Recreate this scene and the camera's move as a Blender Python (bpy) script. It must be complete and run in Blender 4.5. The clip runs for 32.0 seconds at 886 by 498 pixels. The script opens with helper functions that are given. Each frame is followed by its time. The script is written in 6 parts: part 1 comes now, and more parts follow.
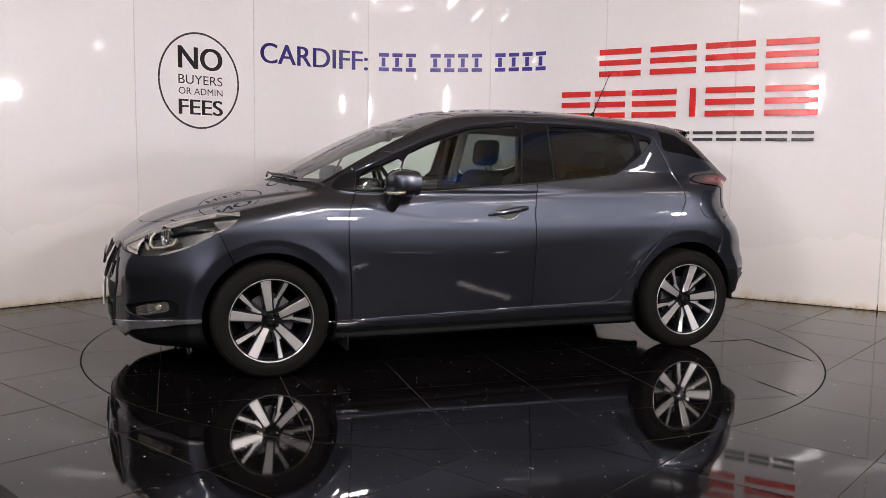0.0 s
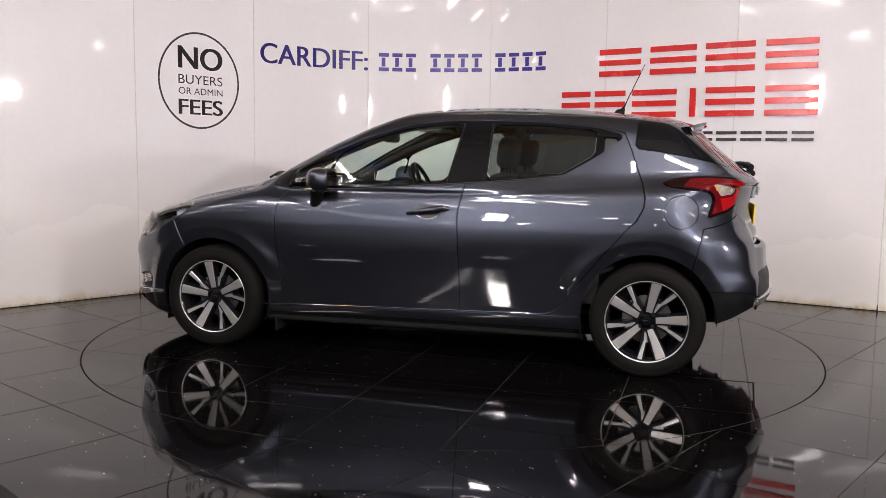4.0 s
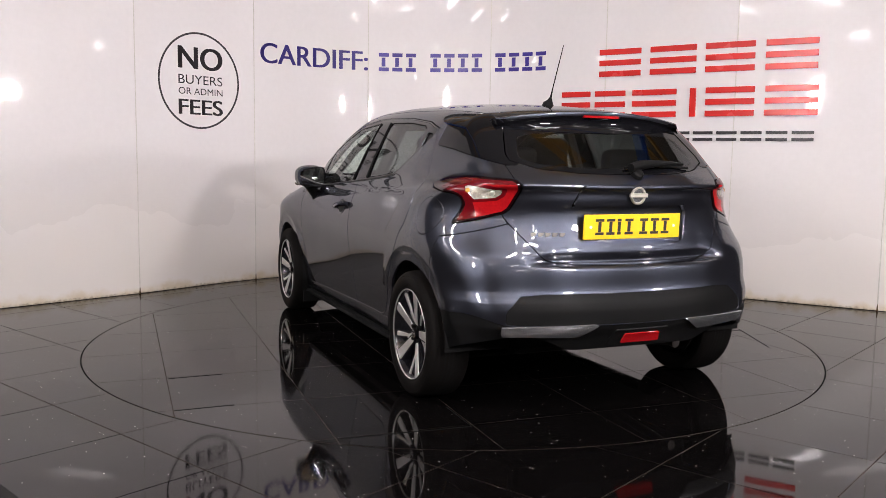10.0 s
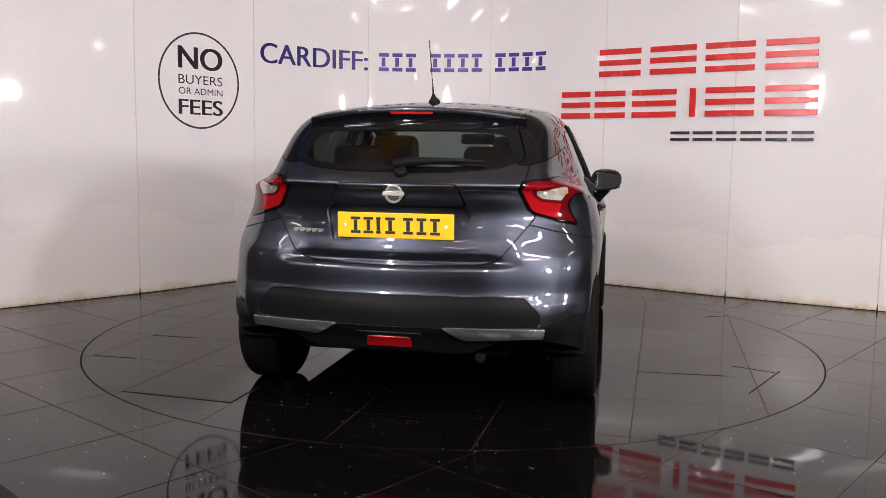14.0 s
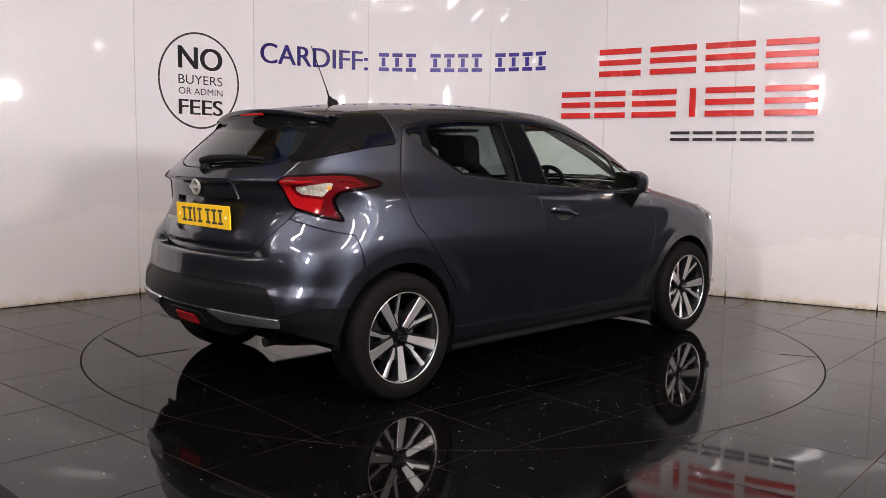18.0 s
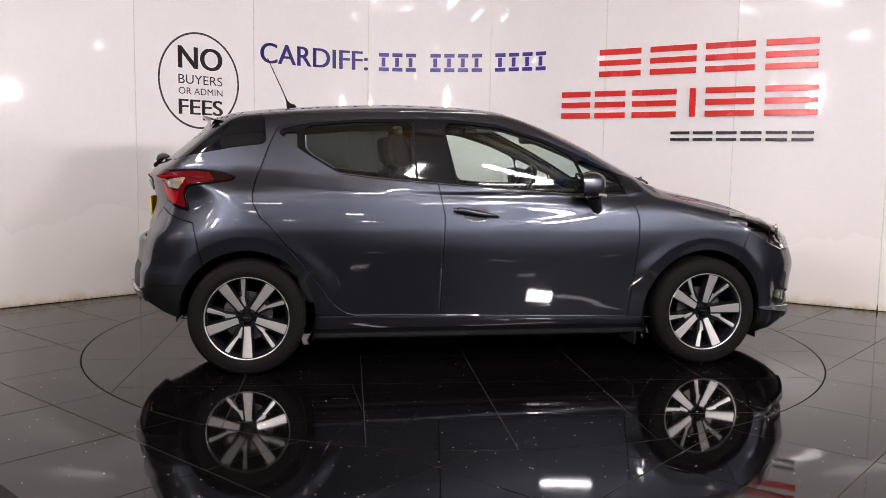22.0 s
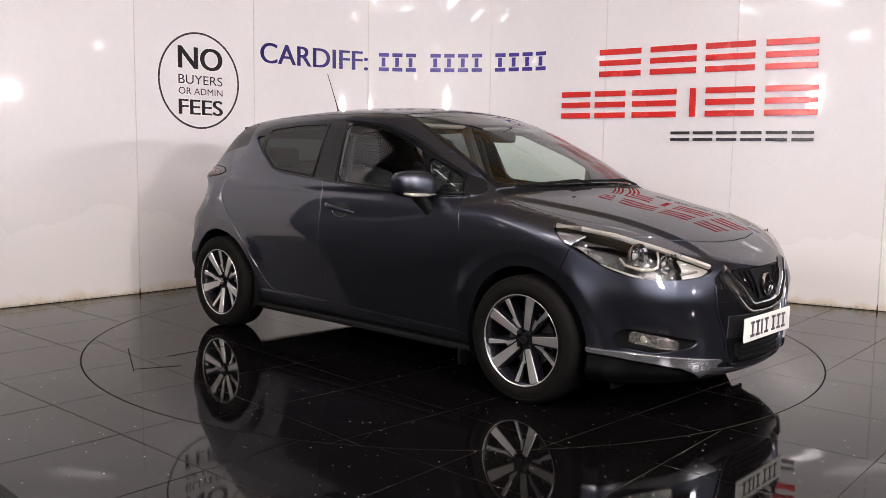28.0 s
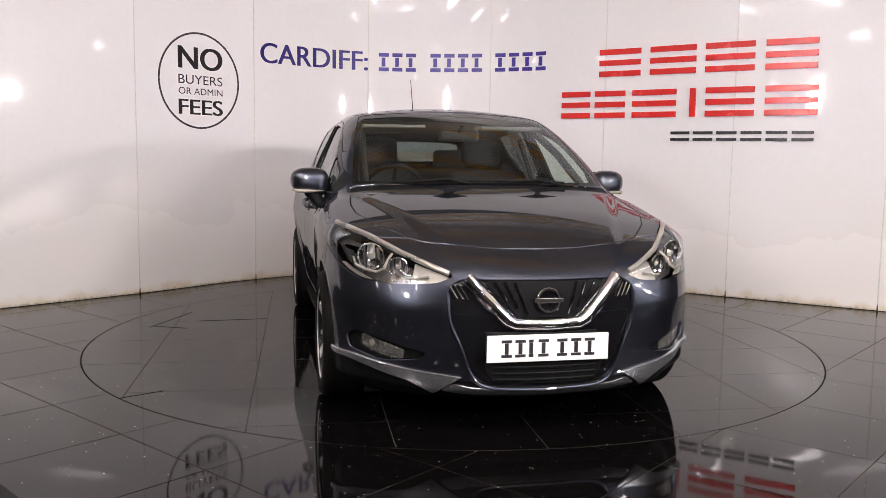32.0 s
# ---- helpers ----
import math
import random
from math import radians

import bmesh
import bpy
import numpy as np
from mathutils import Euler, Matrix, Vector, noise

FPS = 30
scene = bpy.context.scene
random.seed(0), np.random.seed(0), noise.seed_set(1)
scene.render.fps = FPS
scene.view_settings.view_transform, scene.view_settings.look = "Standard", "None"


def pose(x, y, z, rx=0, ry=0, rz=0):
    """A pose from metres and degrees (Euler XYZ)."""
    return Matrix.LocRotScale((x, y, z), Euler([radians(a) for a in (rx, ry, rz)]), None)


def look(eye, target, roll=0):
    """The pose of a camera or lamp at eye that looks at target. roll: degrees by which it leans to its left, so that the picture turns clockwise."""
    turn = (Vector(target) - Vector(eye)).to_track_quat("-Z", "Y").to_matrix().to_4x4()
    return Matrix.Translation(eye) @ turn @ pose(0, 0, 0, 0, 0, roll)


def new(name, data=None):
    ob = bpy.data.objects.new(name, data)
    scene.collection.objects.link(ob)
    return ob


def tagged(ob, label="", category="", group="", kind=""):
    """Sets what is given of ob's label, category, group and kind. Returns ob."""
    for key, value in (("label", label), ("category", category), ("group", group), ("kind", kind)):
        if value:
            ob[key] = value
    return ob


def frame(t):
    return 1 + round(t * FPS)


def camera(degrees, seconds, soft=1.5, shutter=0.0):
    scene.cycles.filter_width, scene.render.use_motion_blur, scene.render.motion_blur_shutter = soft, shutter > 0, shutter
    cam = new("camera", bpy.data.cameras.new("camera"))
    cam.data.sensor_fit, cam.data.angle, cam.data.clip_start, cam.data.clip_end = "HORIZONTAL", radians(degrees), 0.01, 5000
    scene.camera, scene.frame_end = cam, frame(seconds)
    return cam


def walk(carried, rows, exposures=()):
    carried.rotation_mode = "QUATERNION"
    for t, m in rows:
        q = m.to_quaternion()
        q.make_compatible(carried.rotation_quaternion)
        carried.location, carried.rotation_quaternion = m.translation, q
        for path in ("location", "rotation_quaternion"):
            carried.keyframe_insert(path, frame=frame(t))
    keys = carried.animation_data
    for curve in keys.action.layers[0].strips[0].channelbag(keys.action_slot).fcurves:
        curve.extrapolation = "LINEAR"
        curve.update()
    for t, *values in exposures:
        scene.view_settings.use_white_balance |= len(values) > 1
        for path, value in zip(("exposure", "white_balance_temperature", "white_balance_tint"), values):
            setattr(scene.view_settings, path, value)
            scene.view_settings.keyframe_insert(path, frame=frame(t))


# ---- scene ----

# ---------------------------------------------------------------- camera
def eye_pose(h, d, pitch, yaw, roll):
    return pose(0, -d, h) @ pose(0, 0, 0, 0, 0, yaw) @ pose(0, 0, 0, 90 - pitch, 0, 0) @ pose(0, 0, 0, 0, 0, roll)


cam = camera(54.47, 32.0, soft=0.85)
walk(cam, [(0, eye_pose(1.149, 5.513, 6.13, 0.669, 0.813)), (32, eye_pose(1.149, 5.513, 6.13, 0.669, 0.813))],
     exposures=[(0, 0.20, 6480, 14), (3.4, 0.20, 6480, 14), (5.2, 0.30, 6480, 14), (12.2, 0.30, 6480, 14), (12.9, 0.16, 6480, 14), (21.2, 0.16, 6480, 14), (21.9, 0.31, 6480, 14), (32, 0.32, 6480, 14)])

# ---------------------------------------------------------------- world
world = bpy.data.worlds.new("world")
scene.world = world
world.use_nodes = True
world.node_tree.nodes["Background"].inputs[0].default_value = (0.55, 0.6, 0.7, 1)
world.node_tree.nodes["Background"].inputs[1].default_value = 0.02


# ---------------------------------------------------------------- lamps
def area_lamp(name, eye, target, sx, sy, watts, colour=(1, 0.95, 0.93), spread=180):
    data = bpy.data.lights.new(name, "AREA")
    data.shape, data.size, data.size_y, data.energy, data.color = "RECTANGLE", sx, sy, watts, colour
    data.spread = radians(spread)
    ob = new(name, data)
    ob.matrix_world = look(eye, target)
    return ob


LAMPS = [  # eye, target, width, height, watts
    ((2.75, -5.2, 2.08), (0, 2.5, 2.7), 0.30, 0.28, 60),
    ((-2.15, -5.3, 2.25), (0, 2.5, 2.7), 0.18, 0.42, 48),
    ((6.7, -4.0, 2.25), (-1, 2.0, 2.7), 0.34, 0.22, 60),
]
TUBES = [  # x, y, z, heading of the long side, length
    (-3.7, -3.4, 4.3, 90, 1.5), (2.3, -4.05, 4.3, -20, 1.4), (0.9, -4.7, 4.3, 90, 1.5),
    (-2.6, -6.0, 4.3, 90, 1.5), (2.7, -6.0, 4.3, 90, 1.5),
]
# the last three are added unseen behind the curved wall to light the roof
FAR_TUBES = [(x, y, 4.6, h, 1.5) for x, y, h in ((-5.2, -2.2, 90), (5.6, -2.2, 90), (-5.2, -5.6, 90), (5.6, -5.6, 90), (-2.4, -7.4, 90), (2.6, -7.4, 90), (0.1, -9.4, 0),
                                                 (-7.6, -4.0, 90), (7.8, -4.0, 90), (-5.0, -9.2, 90), (5.4, -9.2, 90), (-7.6, -8.0, 90), (7.8, -8.0, 90), (-2.6, 4.6, 0), (0.4, 4.9, 0), (3.4, 4.6, 0))]
TUBE_WATTS = 62
# short battens low over the far bays of the hall
SMALL_TUBES = [(x + 0.37 * (k % 2), y, z, h, l) for k, (x, y, z, h, l) in enumerate(
    [(-7.9 + 1.75 * i, -10.5, 3.1, 0, 0.26) for i in range(10)] + [(-7.1 + 2.3 * i, -9.7, 3.8, 0, 0.34) for i in range(7)] + [(8.5, -9.4 + 1.7 * i, 3.3, 90, 0.3) for i in range(5)]
    + [(-8.7, -9.4 + 1.7 * i, 3.3, 90, 0.3) for i in range(5)])]

# ---------------------------------------------------------------- materials
def shader(name):
    m = bpy.data.materials.new(name)
    m.use_nodes = True
    return m, m.node_tree, m.node_tree.nodes["Principled BSDF"]


def mat(name, colour, rough=0.5, metal=0.0, vary=0.12, grain=40.0, bump=0.0, coat=0.0, spec=0.5, patch=3.0, rvary=0.15):
    """A surface with variation at two scales, in metres of the thing's own space."""
    m, tree, bsdf = shader(name)
    n, ln = tree.nodes, tree.links
    co = n.new("ShaderNodeTexCoord")
    fine, wide = n.new("ShaderNodeTexNoise"), n.new("ShaderNodeTexNoise")
    fine.inputs["Scale"].default_value, wide.inputs["Scale"].default_value = grain, patch
    fine.inputs["Detail"].default_value = wide.inputs["Detail"].default_value = 4
    for t in (fine, wide):
        ln.new(co.outputs["Object"], t.inputs["Vector"])
    mix = n.new("ShaderNodeMath")
    mix.operation = "ADD"
    ln.new(fine.outputs["Fac"], mix.inputs[0])
    ln.new(wide.outputs["Fac"], mix.inputs[1])
    ramp = n.new("ShaderNodeMapRange")
    ramp.inputs[1].default_value, ramp.inputs[2].default_value = 0.6, 1.4
    ramp.inputs[3].default_value, ramp.inputs[4].default_value = 1 - vary, 1 + vary
    ln.new(mix.outputs[0], ramp.inputs[0])
    mul = n.new("ShaderNodeVectorMath")
    mul.operation = "SCALE"
    mul.inputs[0].default_value = colour
    ln.new(ramp.outputs[0], mul.inputs["Scale"])
    ln.new(mul.outputs[0], bsdf.inputs["Base Color"])
    rr = n.new("ShaderNodeMapRange")
    rr.inputs[1].default_value, rr.inputs[2].default_value = 0.3, 0.7
    rr.inputs[3].default_value, rr.inputs[4].default_value = rough * (1 - rvary), min(1, rough * (1 + rvary))
    ln.new(wide.outputs["Fac"], rr.inputs[0])
    ln.new(rr.outputs[0], bsdf.inputs["Roughness"])
    bsdf.inputs["Metallic"].default_value = metal
    bsdf.inputs["Specular IOR Level"].default_value = spec
    if coat:
        bsdf.inputs["Coat Weight"].default_value, bsdf.inputs["Coat Roughness"].default_value = coat, 0.02
    if bump:
        b = n.new("ShaderNodeBump")
        b.inputs["Strength"].default_value, b.inputs["Distance"].default_value = 1.0, bump
        ln.new(fine.outputs["Fac"], b.inputs["Height"])
        ln.new(b.outputs[0], bsdf.inputs["Normal"])
    return m


def glass(name, tint, gloss=0.03):
    """A tinted pane: what lies behind shows through, with a clear reflection on top."""
    m = bpy.data.materials.new(name)
    m.use_nodes = True
    n, ln = m.node_tree.nodes, m.node_tree.links
    n.clear()
    out, mix = n.new("ShaderNodeOutputMaterial"), n.new("ShaderNodeMixShader")
    clear, shine, edge = n.new("ShaderNodeBsdfTransparent"), n.new("ShaderNodeBsdfGlossy"), n.new("ShaderNodeLayerWeight")
    fres, steep = n.new("ShaderNodeMath"), n.new("ShaderNodeMath")
    clear.inputs[0].default_value = (*tint, 1)
    shine.inputs["Roughness"].default_value = gloss
    edge.inputs[0].default_value = 0.5
    steep.operation, steep.inputs[1].default_value = "POWER", 5
    fres.operation, fres.inputs[1].default_value, fres.inputs[2].default_value = "MULTIPLY_ADD", 0.94, 0.06
    ln.new(edge.outputs["Facing"], steep.inputs[0])
    ln.new(steep.outputs[0], fres.inputs[0])
    ln.new(fres.outputs[0], mix.inputs[0])
    ln.new(clear.outputs[0], mix.inputs[1])
    ln.new(shine.outputs[0], mix.inputs[2])
    ln.new(mix.outputs[0], out.inputs[0])
    return m


def granite(name):
    """Polished black stone with bright chips."""
    m, tree, bsdf = shader(name)
    n, ln = tree.nodes, tree.links
    co = n.new("ShaderNodeTexCoord")
    geo = n.new("ShaderNodeObjectInfo")
    shift = n.new("ShaderNodeVectorMath")
    shift.operation = "MULTIPLY_ADD"
    shift.inputs[1].default_value = (1, 1, 1)
    comb = n.new("ShaderNodeCombineXYZ")
    off = n.new("ShaderNodeMath")
    off.operation = "MULTIPLY"
    off.inputs[1].default_value = 37.0
    ln.new(geo.outputs["Random"], off.inputs[0])
    ln.new(off.outputs[0], comb.inputs[0])
    ln.new(off.outputs[0], comb.inputs[2])
    ln.new(co.outputs["Object"], shift.inputs[0])
    ln.new(comb.outputs[0], shift.inputs[2])
    chips = n.new("ShaderNodeTexVoronoi")
    chips.inputs["Scale"].default_value = 26
    ln.new(shift.outputs[0], chips.inputs["Vector"])
    small = n.new("ShaderNodeMath")
    small.operation = "LESS_THAN"
    small.inputs[1].default_value = 0.068
    ln.new(chips.outputs["Distance"], small.inputs[0])
    some = n.new("ShaderNodeSeparateColor")
    ln.new(chips.outputs["Color"], some.inputs[0])
    few = n.new("ShaderNodeMath")
    few.operation = "GREATER_THAN"
    few.inputs[1].default_value = 0.45
    ln.new(some.outputs[0], few.inputs[0])
    both = n.new("ShaderNodeMath")
    both.operation = "MULTIPLY"
    ln.new(small.outputs[0], both.inputs[0])
    ln.new(few.outputs[0], both.inputs[1])
    speck = n.new("ShaderNodeTexNoise")
    speck.inputs["Scale"].default_value = 300
    ln.new(shift.outputs[0], speck.inputs["Vector"])
    ramp = n.new("ShaderNodeValToRGB")
    ramp.color_ramp.elements[0].position, ramp.color_ramp.elements[0].color = 0.35, (0.0012, 0.0011, 0.0011, 1)
    ramp.color_ramp.elements[1].position, ramp.color_ramp.elements[1].color = 0.8, (0.005, 0.0042, 0.0042, 1)
    ln.new(speck.outputs["Fac"], ramp.inputs[0])
    mix = n.new("ShaderNodeMix")
    mix.data_type = "RGBA"
    ln.new(both.outputs[0], mix.inputs[0])
    ln.new(ramp.outputs[0], mix.inputs[6])
    mix.inputs[7].default_value = (0.95, 0.93, 0.9, 1)
    ln.new(mix.outputs[2], bsdf.inputs["Base Color"])
    smear = n.new("ShaderNodeTexNoise")
    smear.inputs["Scale"].default_value, smear.inputs["Detail"].default_value = 2.2, 5
    ln.new(shift.outputs[0], smear.inputs["Vector"])
    rr = n.new("ShaderNodeMapRange")
    rr.inputs[1].default_value, rr.inputs[2].default_value = 0.35, 0.75
    rr.inputs[3].default_value, rr.inputs[4].default_value = 0.025, 0.075
    ln.new(smear.outputs["Fac"], rr.inputs[0])
    ln.new(rr.outputs[0], bsdf.inputs["Roughness"])
    bsdf.inputs["IOR"].default_value = 1.5
    bsdf.inputs["Specular Tint"].default_value = (1.0, 0.89, 0.85, 1)
    bsdf.inputs["Specular IOR Level"].default_value = 0.19
    wave = n.new("ShaderNodeTexNoise")
    wave.inputs["Scale"].default_value = 5
    ln.new(shift.outputs[0], wave.inputs["Vector"])
    b = n.new("ShaderNodeBump")
    b.inputs["Strength"].default_value, b.inputs["Distance"].default_value = 0.25, 0.0008
    ln.new(wave.outputs["Fac"], b.inputs["Height"])
    ln.new(b.outputs[0], bsdf.inputs["Normal"])
    return m


def car_paint(name):
    """Dark blue-grey metallic paint under clear lacquer: flakes below, a sharp clear reflection on top."""
    m = bpy.data.materials.new(name)
    m.use_nodes = True
    n, ln = m.node_tree.nodes, m.node_tree.links
    n.clear()
    out, top, under = n.new("ShaderNodeOutputMaterial"), n.new("ShaderNodeMixShader"), n.new("ShaderNodeAddShader")
    flakes, soil, lacquer = n.new("ShaderNodeBsdfGlossy"), n.new("ShaderNodeBsdfDiffuse"), n.new("ShaderNodeBsdfGlossy")
    flakes.distribution = "BECKMANN"
    co = n.new("ShaderNodeTexCoord")
    flake = n.new("ShaderNodeTexVoronoi")
    flake.inputs["Scale"].default_value = 1400
    ln.new(co.outputs["Object"], flake.inputs["Vector"])
    ramp = n.new("ShaderNodeValToRGB")
    ramp.color_ramp.elements[0].color = (0.025, 0.0285, 0.038, 1)
    ramp.color_ramp.elements[1].color = (0.058, 0.065, 0.086, 1)
    ln.new(flake.outputs["Color"], ramp.inputs[0])
    ln.new(ramp.outputs[0], flakes.inputs["Color"])
    dust = n.new("ShaderNodeTexNoise")
    dust.inputs["Scale"].default_value, dust.inputs["Detail"].default_value = 4, 6
    ln.new(co.outputs["Object"], dust.inputs["Vector"])
    rr = n.new("ShaderNodeMapRange")
    rr.inputs[3].default_value, rr.inputs[4].default_value = 0.38, 0.43
    ln.new(dust.outputs["Fac"], rr.inputs[0])
    ln.new(rr.outputs[0], flakes.inputs["Roughness"])
    soil.inputs["Color"].default_value = (0.006, 0.006, 0.0075, 1)
    lacquer.inputs["Roughness"].default_value = 0.012
    peel = n.new("ShaderNodeTexNoise")
    peel.inputs["Scale"].default_value = 90
    ln.new(co.outputs["Object"], peel.inputs["Vector"])
    b = n.new("ShaderNodeBump")
    b.inputs["Strength"].default_value, b.inputs["Distance"].default_value = 0.05, 0.0003
    ln.new(peel.outputs["Fac"], b.inputs["Height"])
    ln.new(b.outputs[0], lacquer.inputs["Normal"])
    edge = n.new("ShaderNodeFresnel")
    edge.inputs["IOR"].default_value = 1.75
    ln.new(edge.outputs[0], top.inputs[0])
    ln.new(flakes.outputs[0], under.inputs[0])
    ln.new(soil.outputs[0], under.inputs[1])
    ln.new(under.outputs[0], top.inputs[1])
    ln.new(lacquer.outputs[0], top.inputs[2])
    ln.new(top.outputs[0], out.inputs[0])
    return m


def cladding(name):
    """Glossy white sheet, warmer in colour and duller over its lower part, with a yellowed, dirty rim along the floor.
    """
    m = mat(name, (0.78, 0.755, 0.765), 0.035, vary=0.025, grain=25, patch=1.3, spec=0.5, rvary=0.4)
    n, ln = m.node_tree.nodes, m.node_tree.links
    bsdf = n["Principled BSDF"]
    clean = bsdf.inputs["Base Color"].links[0].from_socket
    geo, split = n.new("ShaderNodeNewGeometry"), n.new("ShaderNodeSeparateXYZ")
    ln.new(geo.outputs["Position"], split.inputs[0])
    # first layer warms and dulls the lower wall; the other two are dirt
    for scale, wobble, top, reach, colour, most in ((1.1, 0.5, 1.35, 1.2, (0.775, 0.737, 0.710, 1), 1.0), (7.0, 0.09, 0.085, 0.09, (0.60, 0.50, 0.34, 1), 0.75), (40.0, 0.03, 0.022, 0.018, (0.13, 0.09, 0.05, 1), 0.5)):
        noise = n.new("ShaderNodeTexNoise")
        noise.inputs["Scale"].default_value, noise.inputs["Detail"].default_value = scale, 5
        ln.new(geo.outputs["Position"], noise.inputs["Vector"])
        high = n.new("ShaderNodeMath")
        high.operation = "MULTIPLY_ADD"
        ln.new(noise.outputs["Fac"], high.inputs[0])
        high.inputs[1].default_value = -2 * wobble
        ln.new(split.outputs[2], high.inputs[2])
        mask = n.new("ShaderNodeMapRange")
        mask.interpolation_type = "SMOOTHSTEP"
        mask.inputs[1].default_value, mask.inputs[2].default_value = top - wobble - reach, top - wobble
        mask.inputs[3].default_value, mask.inputs[4].default_value = most, 0.0
        ln.new(high.outputs[0], mask.inputs[0])
        mix = n.new("ShaderNodeMix")
        mix.data_type = "RGBA"
        ln.new(mask.outputs[0], mix.inputs[0])
        ln.new(clean, mix.inputs[6])
        mix.inputs[7].default_value = colour
        clean = mix.outputs[2]
        if most == 1.0:
            film = n.new("ShaderNodeMath")
            film.operation = "MULTIPLY_ADD"
            ln.new(mask.outputs[0], film.inputs[0])
            film.inputs[1].default_value = 0.34
            ln.new(bsdf.inputs["Roughness"].links[0].from_socket, film.inputs[2])
            ln.new(film.outputs[0], bsdf.inputs["Roughness"])
    ln.new(clean, bsdf.inputs["Base Color"])
    return m


def glow(name, colour, strength):
    m, tree, bsdf = shader(name)
    bsdf.inputs["Base Color"].default_value = (*colour, 1)
    bsdf.inputs["Emission Color"].default_value = (*colour, 1)
    bsdf.inputs["Emission Strength"].default_value = strength
    return m


WHITE = cladding("white_cladding")
SEAM = mat("seam_sealant", (0.62, 0.60, 0.56), 0.6, vary=0.2)
GRANITE = granite("black_granite")
GROUT = mat("grout", (0.055, 0.040, 0.030), 0.8, vary=0.3)
GROOVE = mat("groove_black", (0.004, 0.004, 0.004), 0.9, spec=0.05)
DIRT = mat("caked_dirt", (0.10, 0.065, 0.035), 0.9, vary=0.4, grain=90, spec=0.2)
RED = mat("red_acrylic", (0.62, 0.025, 0.022), 0.25, vary=0.06)
RED_SIDE = mat("dark_red_edge", (0.20, 0.012, 0.012), 0.4, vary=0.1)
BLUE = mat("blue_vinyl", (0.035, 0.020, 0.24), 0.35, vary=0.1)
BLACK_VINYL = mat("black_vinyl", (0.022, 0.020, 0.024), 0.35, vary=0.15)
CLOSING_GREY = mat("closing_grey", (0.055, 0.052, 0.05), 0.8, vary=0.15)
CEIL = mat("pale_roof_sheet", (0.45, 0.43, 0.40), 0.8, vary=0.2)
STEEL_YELLOW = mat("ochre_steel", (0.60, 0.33, 0.09), 0.5, vary=0.15)
STEEL_BLUE = mat("blue_steel", (0.04, 0.14, 0.60), 0.45, vary=0.15)
PAINT = car_paint("metallic_paint")
GLOSS_BLACK = mat("gloss_black", (0.004, 0.004, 0.005), 0.05, vary=0.1, spec=0.25)
PIANO_BLACK = mat("piano_black", (0.005, 0.005, 0.006), 0.03, vary=0.1, spec=0.6, coat=0.5)
TRIM = mat("black_plastic", (0.006, 0.006, 0.0062), 0.42, vary=0.15, grain=500, bump=0.0002, spec=0.09)
SHELL = mat("dark_undercoat", (0.004, 0.004, 0.004), 0.8, vary=0.2, spec=0.15)
RUBBER = mat("tyre_rubber", (0.0052, 0.0045, 0.0042), 0.70, vary=0.2, grain=120, bump=0.0004, spec=0.08)
SEAL = mat("rubber_seal", (0.010, 0.010, 0.010), 0.5)
CHROME = mat("chrome", (0.78, 0.78, 0.79), 0.07, 1.0, vary=0.03)
SATIN = mat("satin_silver", (0.43, 0.44, 0.46), 0.22, 0.9, vary=0.05)
MACHINED = mat("machined_alloy", (0.70, 0.68, 0.66), 0.32, 0.85, vary=0.06, grain=300)
ALLOY_DARK = mat("dark_alloy", (0.010, 0.010, 0.013), 0.22, 0.3, vary=0.1, coat=0.4)
DISC_STEEL = mat("brake_steel", (0.30, 0.29, 0.28), 0.35, 1.0, vary=0.15)
PIPE = mat("dull_steel", (0.06, 0.055, 0.05), 0.5, 0.8, vary=0.3)
CLEAR = glass("clear_glass", (0.80, 0.895, 0.84))
PRIVACY = glass("privacy_glass", (0.18, 0.205, 0.20))
LENS = glass("clear_lens", (0.93, 0.94, 0.95))
RED_LENS = mat("red_lens", (0.27, 0.005, 0.007), 0.12, vary=0.25, grain=120, spec=0.25)
RED_DARK = mat("deep_red_lens", (0.085, 0.002, 0.004), 0.07, vary=0.1, spec=0.35)
WHITE_LENS = mat("milky_lens", (0.34, 0.31, 0.26), 0.14, 0.3, vary=0.5, grain=70, bump=0.004, coat=0.8)
SMOKED = mat("smoked_red_lens", (0.008, 0.0012, 0.0016), 0.06, vary=0.1, spec=0.35)
LAMP_DARK = mat("dark_lamp_housing", (0.13, 0.125, 0.12), 0.28, 0.8, vary=0.3, grain=90, bump=0.003)
FOG_LENS = mat("ribbed_lens", (0.80, 0.77, 0.68), 0.12, 0.95, vary=0.3, grain=60, bump=0.008, coat=0.6)
REFLECTOR = mat("lamp_reflector", (0.50, 0.47, 0.42), 0.32, 0.75, vary=0.05)
AMBER = mat("amber_bulb", (0.42, 0.20, 0.04), 0.2, vary=0.1)
YELLOW_PLATE = mat("yellow_plate", (0.86, 0.52, 0.012), 0.35, vary=0.04)
WHITE_PLATE = mat("white_plate", (0.78, 0.77, 0.73), 0.35, vary=0.04)
FABRIC = mat("charcoal_fabric", (0.012, 0.012, 0.0135), 0.9, vary=0.25, grain=400, bump=0.0005)
FABRIC_LIGHT = mat("grey_fabric", (0.13, 0.125, 0.12), 0.9, vary=0.15, grain=300, bump=0.0005)
MIRROR = mat("mirror_glass", (0.85, 0.86, 0.87), 0.02, 1.0, vary=0.01)
TUBE_GLOW = glow("tube_light", (1.0, 0.96, 0.95), 22.0)
